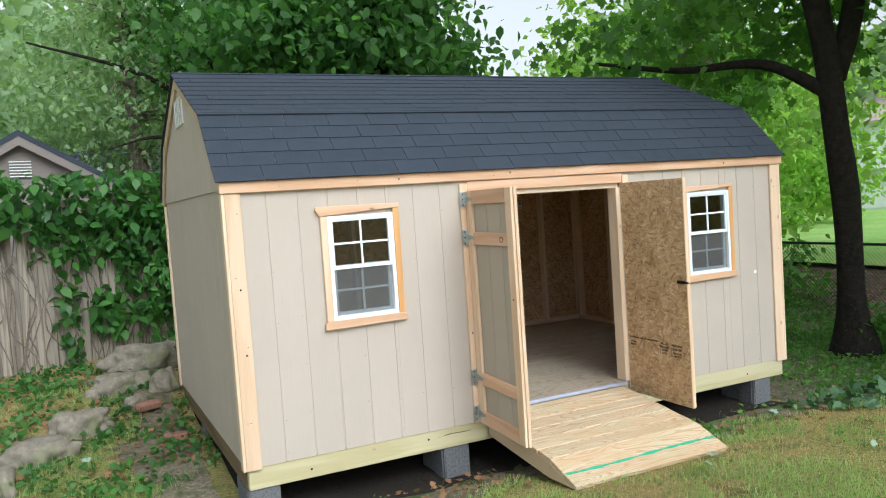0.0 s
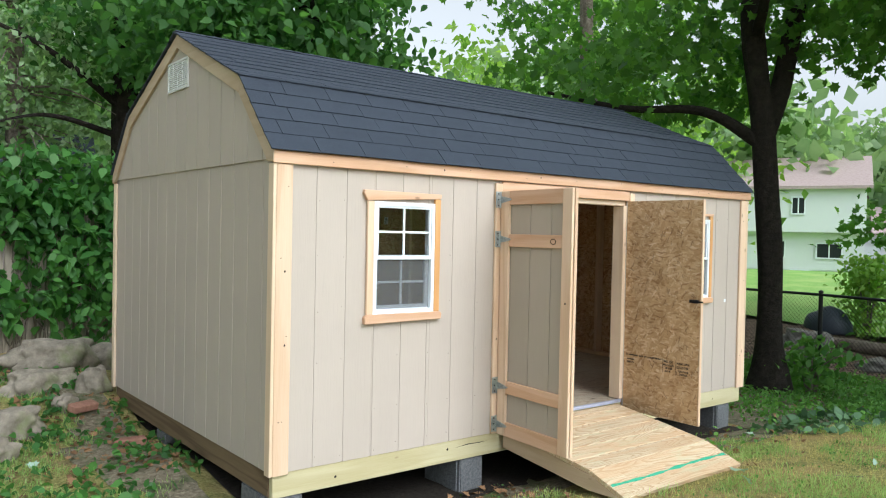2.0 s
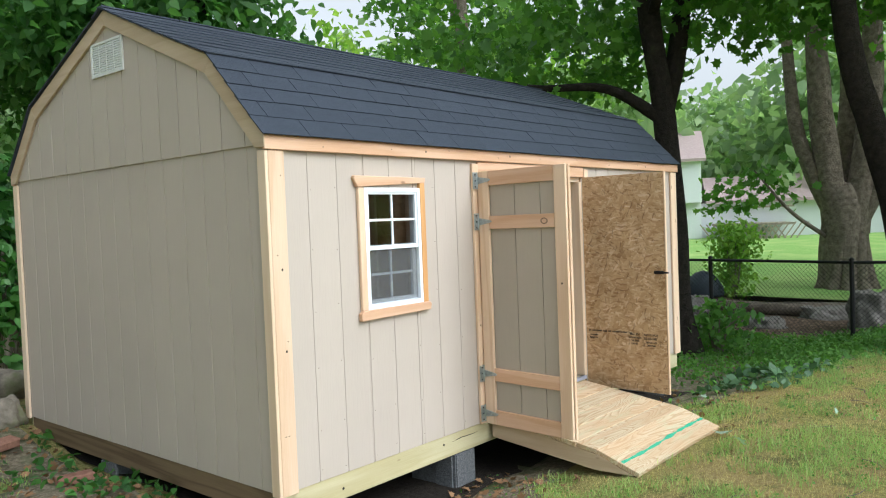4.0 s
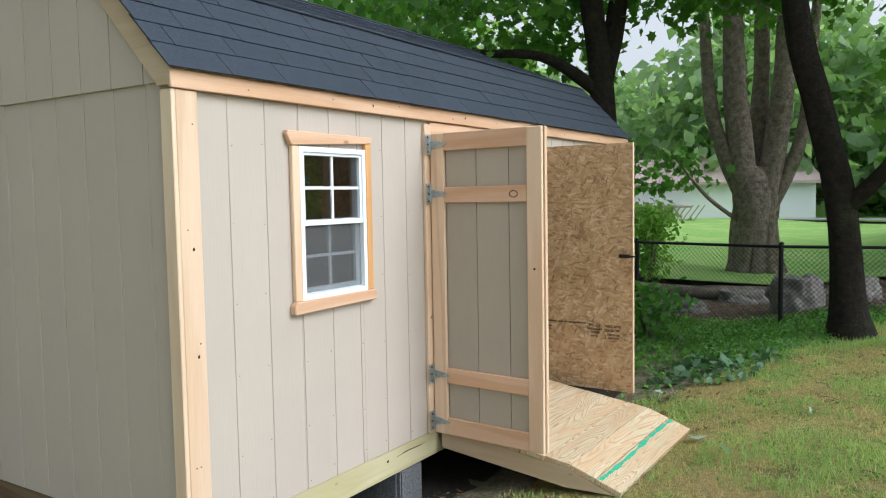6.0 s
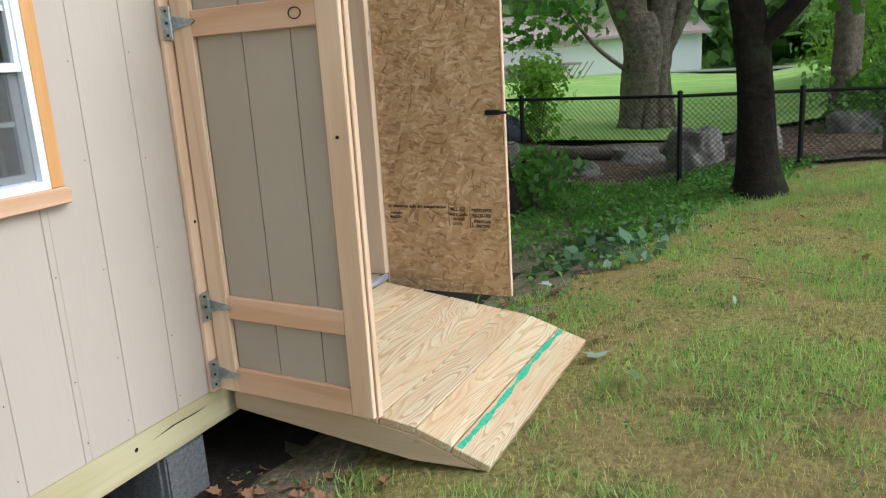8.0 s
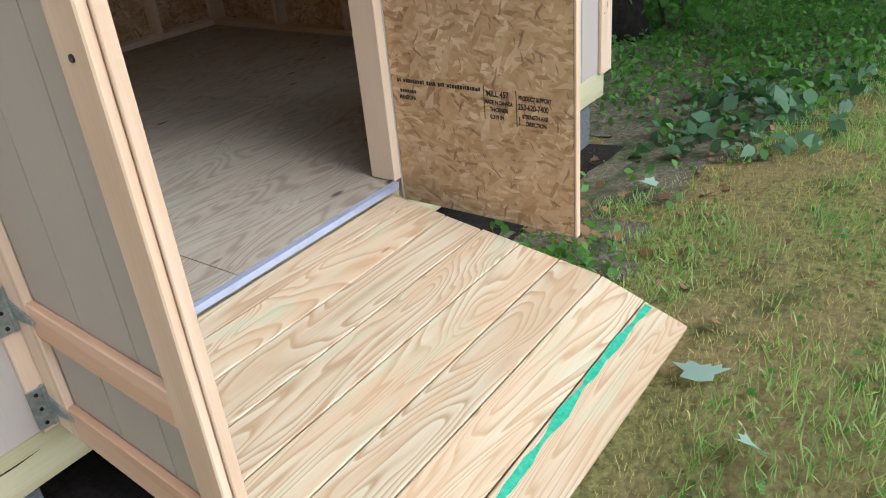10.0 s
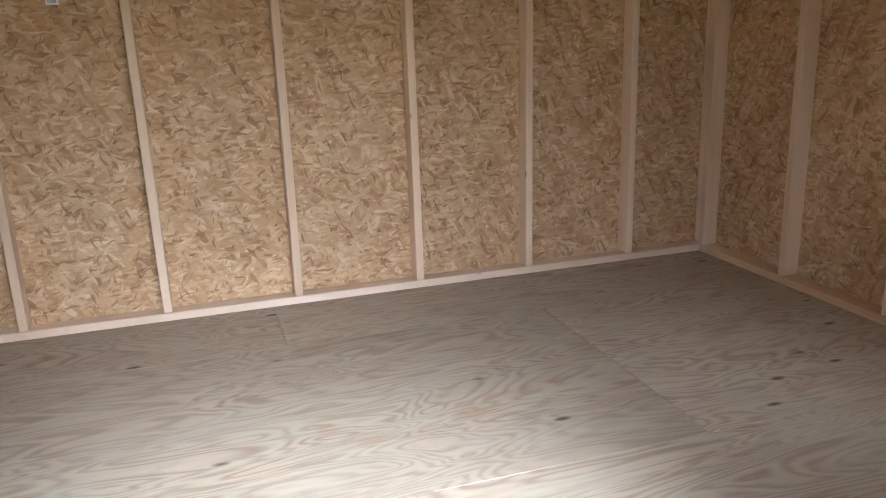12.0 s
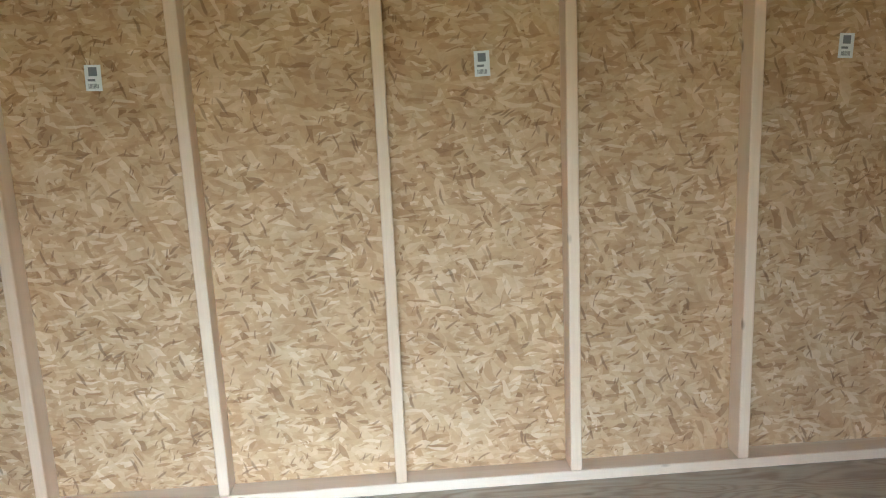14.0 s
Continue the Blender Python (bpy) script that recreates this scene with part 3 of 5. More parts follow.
def siding(parent, x0, x1, z0, z1, holes, place, mat=SIDING):
    """Grooved boards 203 mm wide between x0 and x1, cut round the holes."""
    k = math.floor((x0 - 0.055) / SIDE_WALL)
    gap = 0.0028
    part("groove_backing", sheet_with_holes(x0 + 0.002, x1 - 0.002, 0.0042, 0.0082, z0 + 0.002, z1 - 0.002, holes), mat, parent, m=place)
    while 0.055 + k * SIDE_WALL < x1:
        a, b = max(x0, 0.055 + k * SIDE_WALL + gap), min(x1, 0.055 + (k + 1) * SIDE_WALL - gap)
        k += 1
        if b - a < 0.012:
            continue
        cuts = sorted({a, b} | {h for hole in holes for h in hole[:2] if a < h < b})
        for p, q in zip(cuts, cuts[1:]):
            spans = [(z0, z1)]
            for hx0, hx1, hz0, hz1 in holes:
                if p < hx1 - 1e-4 and q > hx0 + 1e-4:
                    spans = [s for lo, hi in spans for s in ((lo, min(hi, hz0)), (max(lo, hz1), hi)) if s[1] - s[0] > 0.01]
            for lo, hi in spans:
                bm = box(p, q, 0, 0.0085, lo, hi)
                bmesh.ops.bevel(bm, geom=[e for e in bm.edges if abs(e.verts[0].co.y) < 1e-5 and abs(e.verts[1].co.y) < 1e-5 and abs(e.verts[0].co.z - e.verts[1].co.z) > 0.001], offset=0.0018, segments=1, affect="EDGES")
                part("siding_board", bm, mat, parent, m=place)


def sheet_with_holes(x0, x1, y0, y1, z0, z1, holes):
    bm = bmesh.new()
    cuts = sorted({x0, x1} | {h for hole in holes for h in hole[:2]})
    for p, q in zip(cuts, cuts[1:]):
        spans = [(z0, z1)]
        for hx0, hx1, hz0, hz1 in holes:
            if p < hx1 - 1e-4 and q > hx0 + 1e-4:
                spans = [s for lo, hi in spans for s in ((lo, min(hi, hz0)), (max(lo, hz1), hi)) if s[1] - s[0] > 0.01]
        for lo, hi in spans:
            add_box(bm, p, q, y0, y1, lo, hi)
    return bm


WIN = [(0.645, 1.108, 1.075, 1.765), (3.735, 4.198, 1.060, 1.750)]
DOOR = (1.70, 3.06, 0.0, 1.865)
HOLES = [(a + 0.012, b - 0.012, c + 0.012, d - 0.012) for a, b, c, d in WIN] + [DOOR]

wall_front = thing("wall_front", "front shed wall of grooved beige painted siding", "wall", "structure")
part("sheathing", sheet_with_holes(0.012, LONG - 0.012, 0.009, 0.020, 0.21, EAVE + 0.062, HOLES), OSB, wall_front, "bare strand board inner face")
siding(wall_front, 0.0, LONG, 0.205, EAVE + 0.04, HOLES, pose(0, 0, 0))
wall_back = thing("wall_back", "rear shed wall with bare strand board inside", "wall", "structure")
part("sheathing", box(0.012, LONG - 0.012, DEEP - 0.020, DEEP - 0.009, 0.21, EAVE + 0.062), OSB, wall_back, "bare golden strand board")
siding(wall_back, 0.0, LONG, 0.205, EAVE + 0.04, [], pose(LONG, DEEP, 0, 0, 0, 180))
gable = [(0.02, 1.98), (DEEP - 0.02, 1.98), (DEEP - 0.02, shed_roof_z(0.02, 0.05)), (DEEP - 0.403, shed_roof_z(0.403, 0.04)), (RIDGE_Y, shed_roof_z(RIDGE_Y, 0.04)), (0.403, shed_roof_z(0.403, 0.04)), (0.02, shed_roof_z(0.02, 0.05))]
for wall_name, x_in, turn, label in (("wall_left", 0.009, True, "gable end wall of grooved beige siding"), ("wall_right", LONG - 0.020, False, "gable end wall with strand board inside")):
    w = thing(wall_name, label, "wall", "structure")
    part("sheathing", box(x_in, x_in + 0.011, 0.022, DEEP - 0.022, 0.21, 1.98), OSB, w, "bare strand board inner face")
    part("gable_sheathing", prism(gable, "x", x_in, x_in + 0.011), OSB, w)
    place = pose(0, DEEP, 0, 0, 0, -90) if turn else pose(LONG, 0, 0, 0, 0, 90)
    siding(w, 0.0, DEEP, 0.205, 1.985, [], place)
    k = -1
    while 0.055 + k * SIDE_WALL < DEEP:
        a, b = max(0.03, 0.055 + k * SIDE_WALL + 0.0031), min(DEEP - 0.03, 0.055 + (k + 1) * SIDE_WALL - 0.0031)
        k += 1
        if b - a < 0.02:
            continue
        mids = [p for p in (0.403, RIDGE_Y, DEEP - 0.403) if a < p < b]
        top = [(p, shed_roof_z(p, 0.045)) for p in [b] + mids[::-1] + [a]]
        part("gable_board", prism([(a, 1.975), (b, 1.975)] + top, "y", -0.010, 0.0075, 0.0015), SIDING, w, m=place)

floor_ob = thing("floor", "weathered plywood shed floor with grey grain and dark knots", "floor", "structure")
part("joist_deck", box(0.02, LONG - 0.02, 0.02, DEEP - 0.02, 0.20, FLOOR - 0.016), GREEN_X, floor_ob)
for x0, x1, y0, y1 in ((0.02, 2.293, 0.02, 1.20), (2.293, LONG - 0.02, 0.02, 1.20), (0.02, 1.08, 1.20, 2.42), (1.08, 3.49, 1.20, 2.42), (3.49, LONG - 0.02, 1.20, 2.42), (0.02, 2.33, 2.42, DEEP - 0.02), (2.33, LONG - 0.02, 2.42, DEEP - 0.02)):
    cx, cy = (x0 + x1) / 2, (y0 + y1) / 2
    hx, hy = (x1 - x0) / 2 - 0.0016, (y1 - y0) / 2 - 0.0010
    part("plywood_sheet", box(-hx, hx, -hy, hy, -0.016, 0, 0.001), PLY, floor_ob, m=pose(cx, cy, FLOOR))

# frame of studs and plates
frame_ob = thing("wall_framing", "bare pine studs and plates lining the shed walls", "framing", "structure")


def stick(x0, x1, y0, y1, z0, z1, mat, name="stud", lean=0.0):
    c = ((x0 + x1) / 2, (y0 + y1) / 2, z0)
    part(name, box(x0 - c[0], x1 - c[0], y0 - c[1], y1 - c[1], 0, z1 - z0, 0.003), mat, frame_ob, m=pose(*c, 0, lean, 0))


BACK_IN, RIGHT_IN, LEFT_IN, FRONT_IN = DEEP - 0.020, LONG - 0.020, 0.020, 0.020
stick(LEFT_IN, RIGHT_IN, BACK_IN - 0.089, BACK_IN, FLOOR, FLOOR + 0.038, STUD_X, "bottom_plate")
stick(LEFT_IN, RIGHT_IN, BACK_IN - 0.089, BACK_IN, EAVE + 0.012, EAVE + 0.05, STUD_X, "top_plate")
for x in (LEFT_IN, RIGHT_IN - 0.089):
    stick(x, x + 0.089, FRONT_IN + 0.09, BACK_IN - 0.09, FLOOR, FLOOR + 0.038, STUD_Y, "bottom_plate")
    stick(x, x + 0.089, FRONT_IN + 0.09, BACK_IN - 0.09, EAVE + 0.012, EAVE + 0.05, STUD_Y, "top_plate")
for x0, x1 in ((LEFT_IN, DOOR[0] - 0.04), (DOOR[1] + 0.002, RIGHT_IN)):
    stick(x0, x1, FRONT_IN, FRONT_IN + 0.089, FLOOR, FLOOR + 0.038, STUD_X, "bottom_plate")
stick(LEFT_IN, RIGHT_IN, FRONT_IN, FRONT_IN + 0.089, EAVE + 0.012, EAVE + 0.05, STUD_X, "top_plate")
stick(DOOR[0] - 0.04, DOOR[1] + 0.04, FRONT_IN, FRONT_IN + 0.089, 1.83, 1.899, STUD_X, "door_header")
top = EAVE + 0.011
for k, x in enumerate((0.04, 0.66, 1.26, 1.857, 2.455, 3.060, 3.652, 4.245, 4.741)):
    stick(x - 0.019, x + 0.019, BACK_IN - 0.088, BACK_IN, FLOOR + 0.039, top, STUD_Z, lean=(0, 0, 0.2, -0.25, 0.15, 0, 0.3, 0, 0)[k])
for y in (2.93, 2.30, 1.69, 1.08, 0.47):
    stick(RIGHT_IN - 0.088, RIGHT_IN, y - 0.019, y + 0.019, FLOOR + 0.039, top, STUD_Z)
    stick(LEFT_IN, LEFT_IN + 0.088, y - 0.019, y + 0.019, FLOOR + 0.039, top, STUD_Z)
for x in (0.04, 0.60, 1.15, 3.10, 3.69, 4.24, 4.741):
    stick(x - 0.019, x + 0.019, FRONT_IN, FRONT_IN + 0.088, FLOOR + 0.039, top, STUD_Z)
stick(1.662, 1.70, 0.0, FRONT_IN + 0.089, FLOOR + 0.003, 1.83, STUD_Z, "door_jamb")
stick(3.024, 3.062, 0.0, FRONT_IN + 0.089, FLOOR + 0.003, 1.83, STUD_Z, "door_jamb")
for x0, x1, z0, z1 in WIN:
    stick(x0 - 0.03, x1 + 0.03, FRONT_IN, FRONT_IN + 0.088, z0 - 0.05, z0 - 0.012, STUD_X, "window_cripple")

# sill strip at the door
tagged(part("door_sill", prism([(0.006, FLOOR + 0.001), (0.006, FLOOR + 0.005), (-0.0175, FLOOR + 0.005), (-0.0175, 0.262), (-0.013, 0.262), (-0.013, FLOOR + 0.001)], "x", 1.702, 3.022), ALU), "thin blue-grey metal threshold strip at the shed door", "threshold", kind="structure")

# base timbers and blocks
rim = thing("base_timbers", "treated timber rim under the shed walls", "rim joist", "structure")
part("front_timber", box(0.012, LONG - 0.012, 0.004, 0.044, 0.062, 0.203, 0.004), GREEN_X, rim, "pale green treated timber")
part("back_timber", box(0.012, LONG - 0.012, DEEP - 0.044, DEEP - 0.004, 0.062, 0.203, 0.004), GREEN_X, rim)
part("left_timber", box(0.006, 0.046, 0.046, DEEP - 0.046, 0.062, 0.203, 0.004), GREEN_Y, rim, "dark brown treated timber")
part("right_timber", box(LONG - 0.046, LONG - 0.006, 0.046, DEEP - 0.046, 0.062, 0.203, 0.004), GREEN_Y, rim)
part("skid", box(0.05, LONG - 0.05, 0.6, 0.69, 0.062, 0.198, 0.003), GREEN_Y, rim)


def concrete_block(x, y, turn):
    bm = bmesh.new()
    lo = ground_z(x, y) - 0.05
    add_box(bm, -0.1, 0.1, -0.2, 0.2, lo, 0.061)
    bmesh.ops.bevel(bm, geom=bm.edges[:], offset=0.008, segments=2, affect="EDGES")
    b = thing("concrete_block", "concrete block propping up the shed base, its grey darkened for shade", "block", group="blocks under the shed", m=pose(x, y, 0, 0, 0, turn))
    part("body", bm, BLOCK, b)
    for s in (-1, 1):
        part("end_rib", box(s * 0.103 - 0.006, s * 0.103 + 0.006, -0.17, -0.03, lo + 0.02, 0.045, 0.003), BLOCK, b)


for bx, by, bt in ((0.105, 0.205, 0), (1.485, 0.205, 0), (3.0, 0.215, 0), (4.53, 0.205, 0), (0.205, 1.85, 90), (0.205, 2.9, 90), (2.4, 2.8, 0), (4.53, 2.8, 0)):
    concrete_block(bx, by, bt)

# roof
roof = thing("roof", "gambrel shed roof with charcoal asphalt shingles", "roof", "structure")
prof = [(-0.035, 2.022), (0.403, 2.478), (RIDGE_Y, 2.944), (DEEP - 0.403, 2.478), (DEEP + 0.035, 2.022)]
inner = [(DEEP - 0.005, 2.018), (DEEP - 0.415, 2.455), (RIDGE_Y, 2.926), (0.415, 2.455), (0.005, 2.018)]
part("deck", prism(prof + inner, "x", -0.022, LONG + 0.045), OSB, roof, "strand board roof deck")
X0, X1 = -0.052, LONG + 0.07
rs = random.Random(5)
cache = {}


def tab_mesh(w, h):
    key = (round(w, 2), round(h, 3))
    if key not in cache:
        me = bpy.data.meshes.new("shingle")
        bm = box(0, w - 0.0035, 0, h + 0.035, 0, 0.006)
        for v in bm.verts:
            v.co.z += 0.007 * (1 - v.co.y / (h + 0.035))
        bm.to_mesh(me)
        bm.free()
        me.materials.append(SHINGLE)
        cache[key] = me
    return cache[key]


def course_row(y0, z0, angle, h, shift, back, joined=None):
    x = X0 - shift
    while x < X1 - 0.01:
        w = 0.305
        a, b = max(x, X0), min(x + w, X1)
        x += w
        if b - a < 0.03:
            continue
        lift = rs.uniform(-0.0006, 0.0012)
        m = pose(a, y0, z0, angle, 0, 0) @ pose(0, rs.uniform(-0.0025, 0.0025), 0.001 + lift) if not back else pose(b, y0, z0, angle, 0, 180) @ pose(0, 0, 0.001)
        if joined is None:
            link_mesh("shingle", tab_mesh(b - a, h), SHINGLE, roof, m)
        else:
            add_box(joined, 0, b - a - 0.004, 0, h + 0.03, 0, 0.010, m)


back_bm = bmesh.new()
for p, q, count in ((prof[0], prof[1], 5), (prof[1], prof[2], 9)):
    ang = math.degrees(math.atan2(q[1] - p[1], q[0] - p[0]))
    length = math.hypot(q[0] - p[0], q[1] - p[1])
    for k in range(count):
        t = k / count
        y, z = p[0] + (q[0] - p[0]) * t, p[1] + (q[1] - p[1]) * t
        step = 0.1525 * (k % 2) + 0.04 * (k % 3)
        course_row(y - (0.012 if k == 0 else 0), z - (0.010 if k == 0 and count == 5 else 0), ang, length / count, step, False)
        course_row(DEEP - y, z, ang, length / count, step, True, back_bm)
tagged(part("rear_shingles", back_bm, SHINGLE, roof), "charcoal shingles", kind="stuff")
part("ridge_cap", prism([(RIDGE_Y - 0.11, 2.912), (RIDGE_Y, 2.962), (RIDGE_Y + 0.11, 2.912), (RIDGE_Y + 0.11, 2.906), (RIDGE_Y, 2.952), (RIDGE_Y - 0.11, 2.906)], "x", X0, X1), SHINGLE, roof)

# fascia, corner boards and gable trim
trim = thing("trim", "fresh pine trim boards on the shed corners and eaves", "trim", "structure")
part("fascia_board", box(-0.027, LONG + 0.045, -0.031, -0.0105, 1.948, 2.019, 0.003), PINE_X, trim, "knotty pink pine fascia")
part("fascia_board", box(-0.027, LONG + 0.045, DEEP + 0.0105, DEEP + 0.031, 1.948, 2.019, 0.003), PINE_X, trim)
for x in (-0.002, LONG - 0.098):
    part("corner_board", box(x, x + 0.1, -0.021, -0.0015, 0.195, 1.946, 0.003), PINE_Z, trim)
    part("corner_board", box(x, x + 0.1, DEEP + 0.0015, DEEP + 0.021, 0.195, 1.946, 0.003), PINE_Z, trim)
for y in (-0.021, DEEP - 0.045):
    part("corner_board", box(-0.0215, -0.0025, y, y + 0.066, 0.195, 1.946, 0.003), STUD_Z, trim, "shaded pine corner board")
    part("corner_board", box(LONG + 0.0025, LONG + 0.0215, y, y + 0.066, 0.195, 1.946, 0.003), STUD_Z, trim)
for xa, xb in ((-0.030, -0.011), (LONG + 0.011, LONG + 0.030)):
    for s in (0, 1):
        pts = [(-0.03, 1.958), (-0.03, 2.020), (0.401, 2.474), (RIDGE_Y, 2.940), (RIDGE_Y, 2.845), (0.455, 2.392), (0.045, 1.958)]
        cut = [pts[:3] + [pts[5], pts[6]], pts[2:6]]
        for c in cut:
            c = [(DEEP - p, z) for p, z in c] if s else c
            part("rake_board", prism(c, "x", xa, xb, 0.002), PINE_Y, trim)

part("door_trim", box(1.634, 1.694, -0.021, -0.0015, 0.205, 1.93, 0.003), PINE_Z, trim)
part("door_trim", box(3.075, 3.135, -0.021, -0.0015, 0.205, 1.93, 0.003), PINE_Z, trim)
part("door_head_trim", box(1.696, 3.073, -0.016, -0.0015, 1.868, 1.944, 0.003), PINE_X, trim)

# gable vent
vent = thing("gable_vent", "white louvred plastic vent high on the gable wall", "vent", m=pose(-0.0105, 1.527, 2.548))
part("frame", sheet_with_holes(-0.2, 0.2, -0.012, -0.001, 0, 0.212, [(-0.184, 0.184, 0.014, 0.198)]), VENT_MAT, vent, m=pose(0, 0, 0, 0, 0, -90))
part("backing", box(-0.19, 0.19, -0.0008, 0.0, 0.008, 0.204), GREY_INK, vent, m=pose(0, 0, 0, 0, 0, -90))
slat = None
for k in range(13):
    place = pose(0, 0, 0, 0, 0, -90) @ pose(0, 0, 0.0145 + 0.0141 * k)
    if slat is None:
        bm = bmesh.new()
        add_box(bm, -0.184, 0.184, -0.009, -0.0015, 0, 0.0095, pose(0, 0, 0, -12))
        slat = part("slat", bm, VENT_MAT, vent, m=place)
    else:
        link_mesh("slat", slat.data, VENT_MAT, vent, place)
for c in (-0.092, 0.0, 0.092):
    part("rib", box(c - 0.004, c + 0.004, -0.0125, -0.0095, 0.012, 0.2), VENT_MAT, vent, m=pose(0, 0, 0, 0, 0, -90))


# windows
def sash_frame(x0, x1, z0, z1, w, y0, y1):
    return sheet_with_holes(x0, x1, y0, y1, z0, z1, [(x0 + w, x1 - w, z0 + w, z1 - w)])


def shed_window(name, x0, z0, full_header):
    win = thing(name, "white vinyl sash window with divided panes in pine trim", "window", "structure", m=pose(x0, 0, z0))
    W, H = 0.463, 0.69
    part("window_frame", sash_frame(0, W, 0, H, 0.024, -0.022, 0.05), VINYL, win)
    up = part("upper_sash", sash_frame(0.024, W - 0.024, 0.335, H - 0.024, 0.014, -0.014, 0.008), VINYL, win)
    lo = part("lower_sash", sash_frame(0.024, W - 0.024, 0.024, 0.362, 0.026, 0.011, 0.034), VINYL, win)
    part("meeting_rail", box(0.024, W - 0.024, -0.018, 0.009, 0.334, 0.358, 0.002), VINYL, win)
    for sash, za, zb, y in ((up, 0.358, H - 0.038, -0.004), (lo, 0.050, 0.336, 0.020)):
        part("muntin", box(W / 2 - 0.007, W / 2 + 0.007, y - 0.004, y + 0.004, za, zb), VINYL, sash)
        part("muntin", box(0.04, W - 0.04, y - 0.0035, y + 0.0035, (za + zb) / 2 - 0.007, (za + zb) / 2 + 0.007), VINYL, sash)
        pane = part("pane", box(0.036, W - 0.036, y + 0.005, y + 0.008, za - 0.004, zb + 0.004), GLASS, sash)
        pane.visible_shadow = False
    part("insect_screen", box(0.03, W - 0.03, -0.0055, -0.0045, 0.03, 0.334), SCREEN, win, "grey insect screen")
    part("side_trim", box(-0.046, -0.001, -0.024, -0.0015, 0.0, H, 0.003), PINE_Z, win)
    part("side_trim", box(W + 0.001, W + 0.046, -0.024, -0.0015, 0.0, H + 0.03, 0.003), PINE_ORANGE, win, "orange pine")
    part("head_trim", prism([(-0.052, H + 0.001), (W + 0.0455, H + 0.0315), (W + 0.05, H + 0.062), (-0.075, H + 0.066), (-0.078, H + 0.048)] if full_header else [(-0.05, H + 0.001), (W + 0.0455, H + 0.0315), (W + 0.05, H + 0.05), (-0.05, H + 0.05)], "y", -0.028, -0.0015, 0.003), PINE_X, win)
    part("window_sill", prism([(-0.062, -0.058), (W + 0.055, -0.05), (W + 0.062, -0.012), (W + 0.045, -0.001), (-0.045, -0.001), (-0.064, -0.016)], "y", -0.034, -0.0015, 0.004), PINE_X, win)


shed_window("window_1", WIN[0][0], WIN[0][2], True)
shed_window("window_2", WIN[1][0], WIN[1][2], False)


# doors
def strap_hinge(parent, z, side):
    """T hinge on the outer face: plate on the trim, tapered strap on the leaf."""
    h = part("hinge", box(-0.001, 0.003, -0.066, -0.027, z - 0.055, z + 0.055, 0.001), STEEL, parent, "galvanised T hinge")
    part("strap", prism([(0.004, z - 0.024), (0.10, z - 0.008), (0.115, z), (0.10, z + 0.008), (0.004, z + 0.024)], "y", -0.027, -0.0215), STEEL, h)
    bm = bmesh.new()
    tube(bm, [(0, -0.027, z - 0.055), (0, -0.027, z + 0.055)], [0.007, 0.007], 8)
    part("pin", bm, STEEL, h)
    for dz in (-0.04, 0.0, 0.04):
        part("screw", prism([(-0.046 + 0.005 * math.cos(a * 1.047), z + dz + 0.005 * math.sin(a * 1.047)) for a in range(6)], "x", 0.003, 0.006), BLACK_IRON, h)


def door_leaf(name, label, m, flip, W):
    """Leaf in its own frame: x from the hinge to the free edge, outer face towards -y; flip mirrors it."""
    d = thing(name, label, "door", "structure", m=m)
    H, s = 1.668, -1 if flip else 1

    def piece(pname, bm, mat, plabel=""):
        for v in bm.verts:
            v.co.x *= s
        return part(pname, bm, mat, d, plabel)
    edges = [0.0, 0.087, 0.087 + SIDE_WALL, 0.087 + 2 * SIDE_WALL, W]
    for a, b in zip(edges, edges[1:]):
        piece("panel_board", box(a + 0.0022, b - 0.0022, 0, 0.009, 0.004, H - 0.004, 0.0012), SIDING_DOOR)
    piece("inner_board", box(0.001, W - 0.001, 0.0095, 0.020, 0.001, H - 0.001), OSB, "bare strand board inside")
    T = -0.021
    piece("stile", box(0, 0.088, T, -0.0005, 0, H, 0.003), PINE_Z)
    piece("stile", box(W - 0.088, W, T, -0.0005, 0, H, 0.003), PINE_Z)
    for z0, z1 in ((0, 0.095), (0.29, 0.375), (1.29, 1.375), (H - 0.095, H)):
        piece("rail", box(0.0885, W - 0.0885, T, -0.0005, z0, z1, 0.003), PINE_X)
    piece("edge_strip", box(W + 0.0005, W + 0.010, -0.003, 0.0205, 0, H, 0.002), PINE_Z, "pale edge strip")
    if not flip:
        for z in (0.07, 0.335, 1.34, 1.61):
            strap_hinge(d, z, s)
        piece("latch_screw", prism([(W - 0.045 + 0.006 * math.cos(a * 0.785), 0.95 + 0.006 * math.sin(a * 0.785)) for a in range(8)], "y", T - 0.003, T), BLACK_IRON)
        bm = bmesh.new()
        ring = [(W - 0.165 + 0.024 * math.cos(a), T - 0.0012, 1.332 + 0.017 * math.sin(a)) for a in np.linspace(0, 2 * math.pi, 15)]
        tube(bm, ring, [0.0022] * 15, 5)
        piece("knot", bm, INK, "dark loose knot")
    return d


door_1 = door_leaf("door_1", "open pine framed shed door with beige panels", pose(1.692, -0.031, 0.207, 0, 0, -94.0), False, 0.700)
door_2 = door_leaf("door_2", "open shed door showing its strand board inside", pose(3.086, -0.002, 0.198, 0, 0, 89.8), True, 0.684)
latch = part("latch", box(-0.675, -0.595, 0.0205, 0.030, 0.905, 0.930, 0.004), BLACK_IRON, door_2, "black iron bolt latch")
part("latch_hook", box(-0.712, -0.660, 0.0215, 0.027, 0.910, 0.922, 0.002), BLACK_IRON, latch)
bm = bmesh.new()
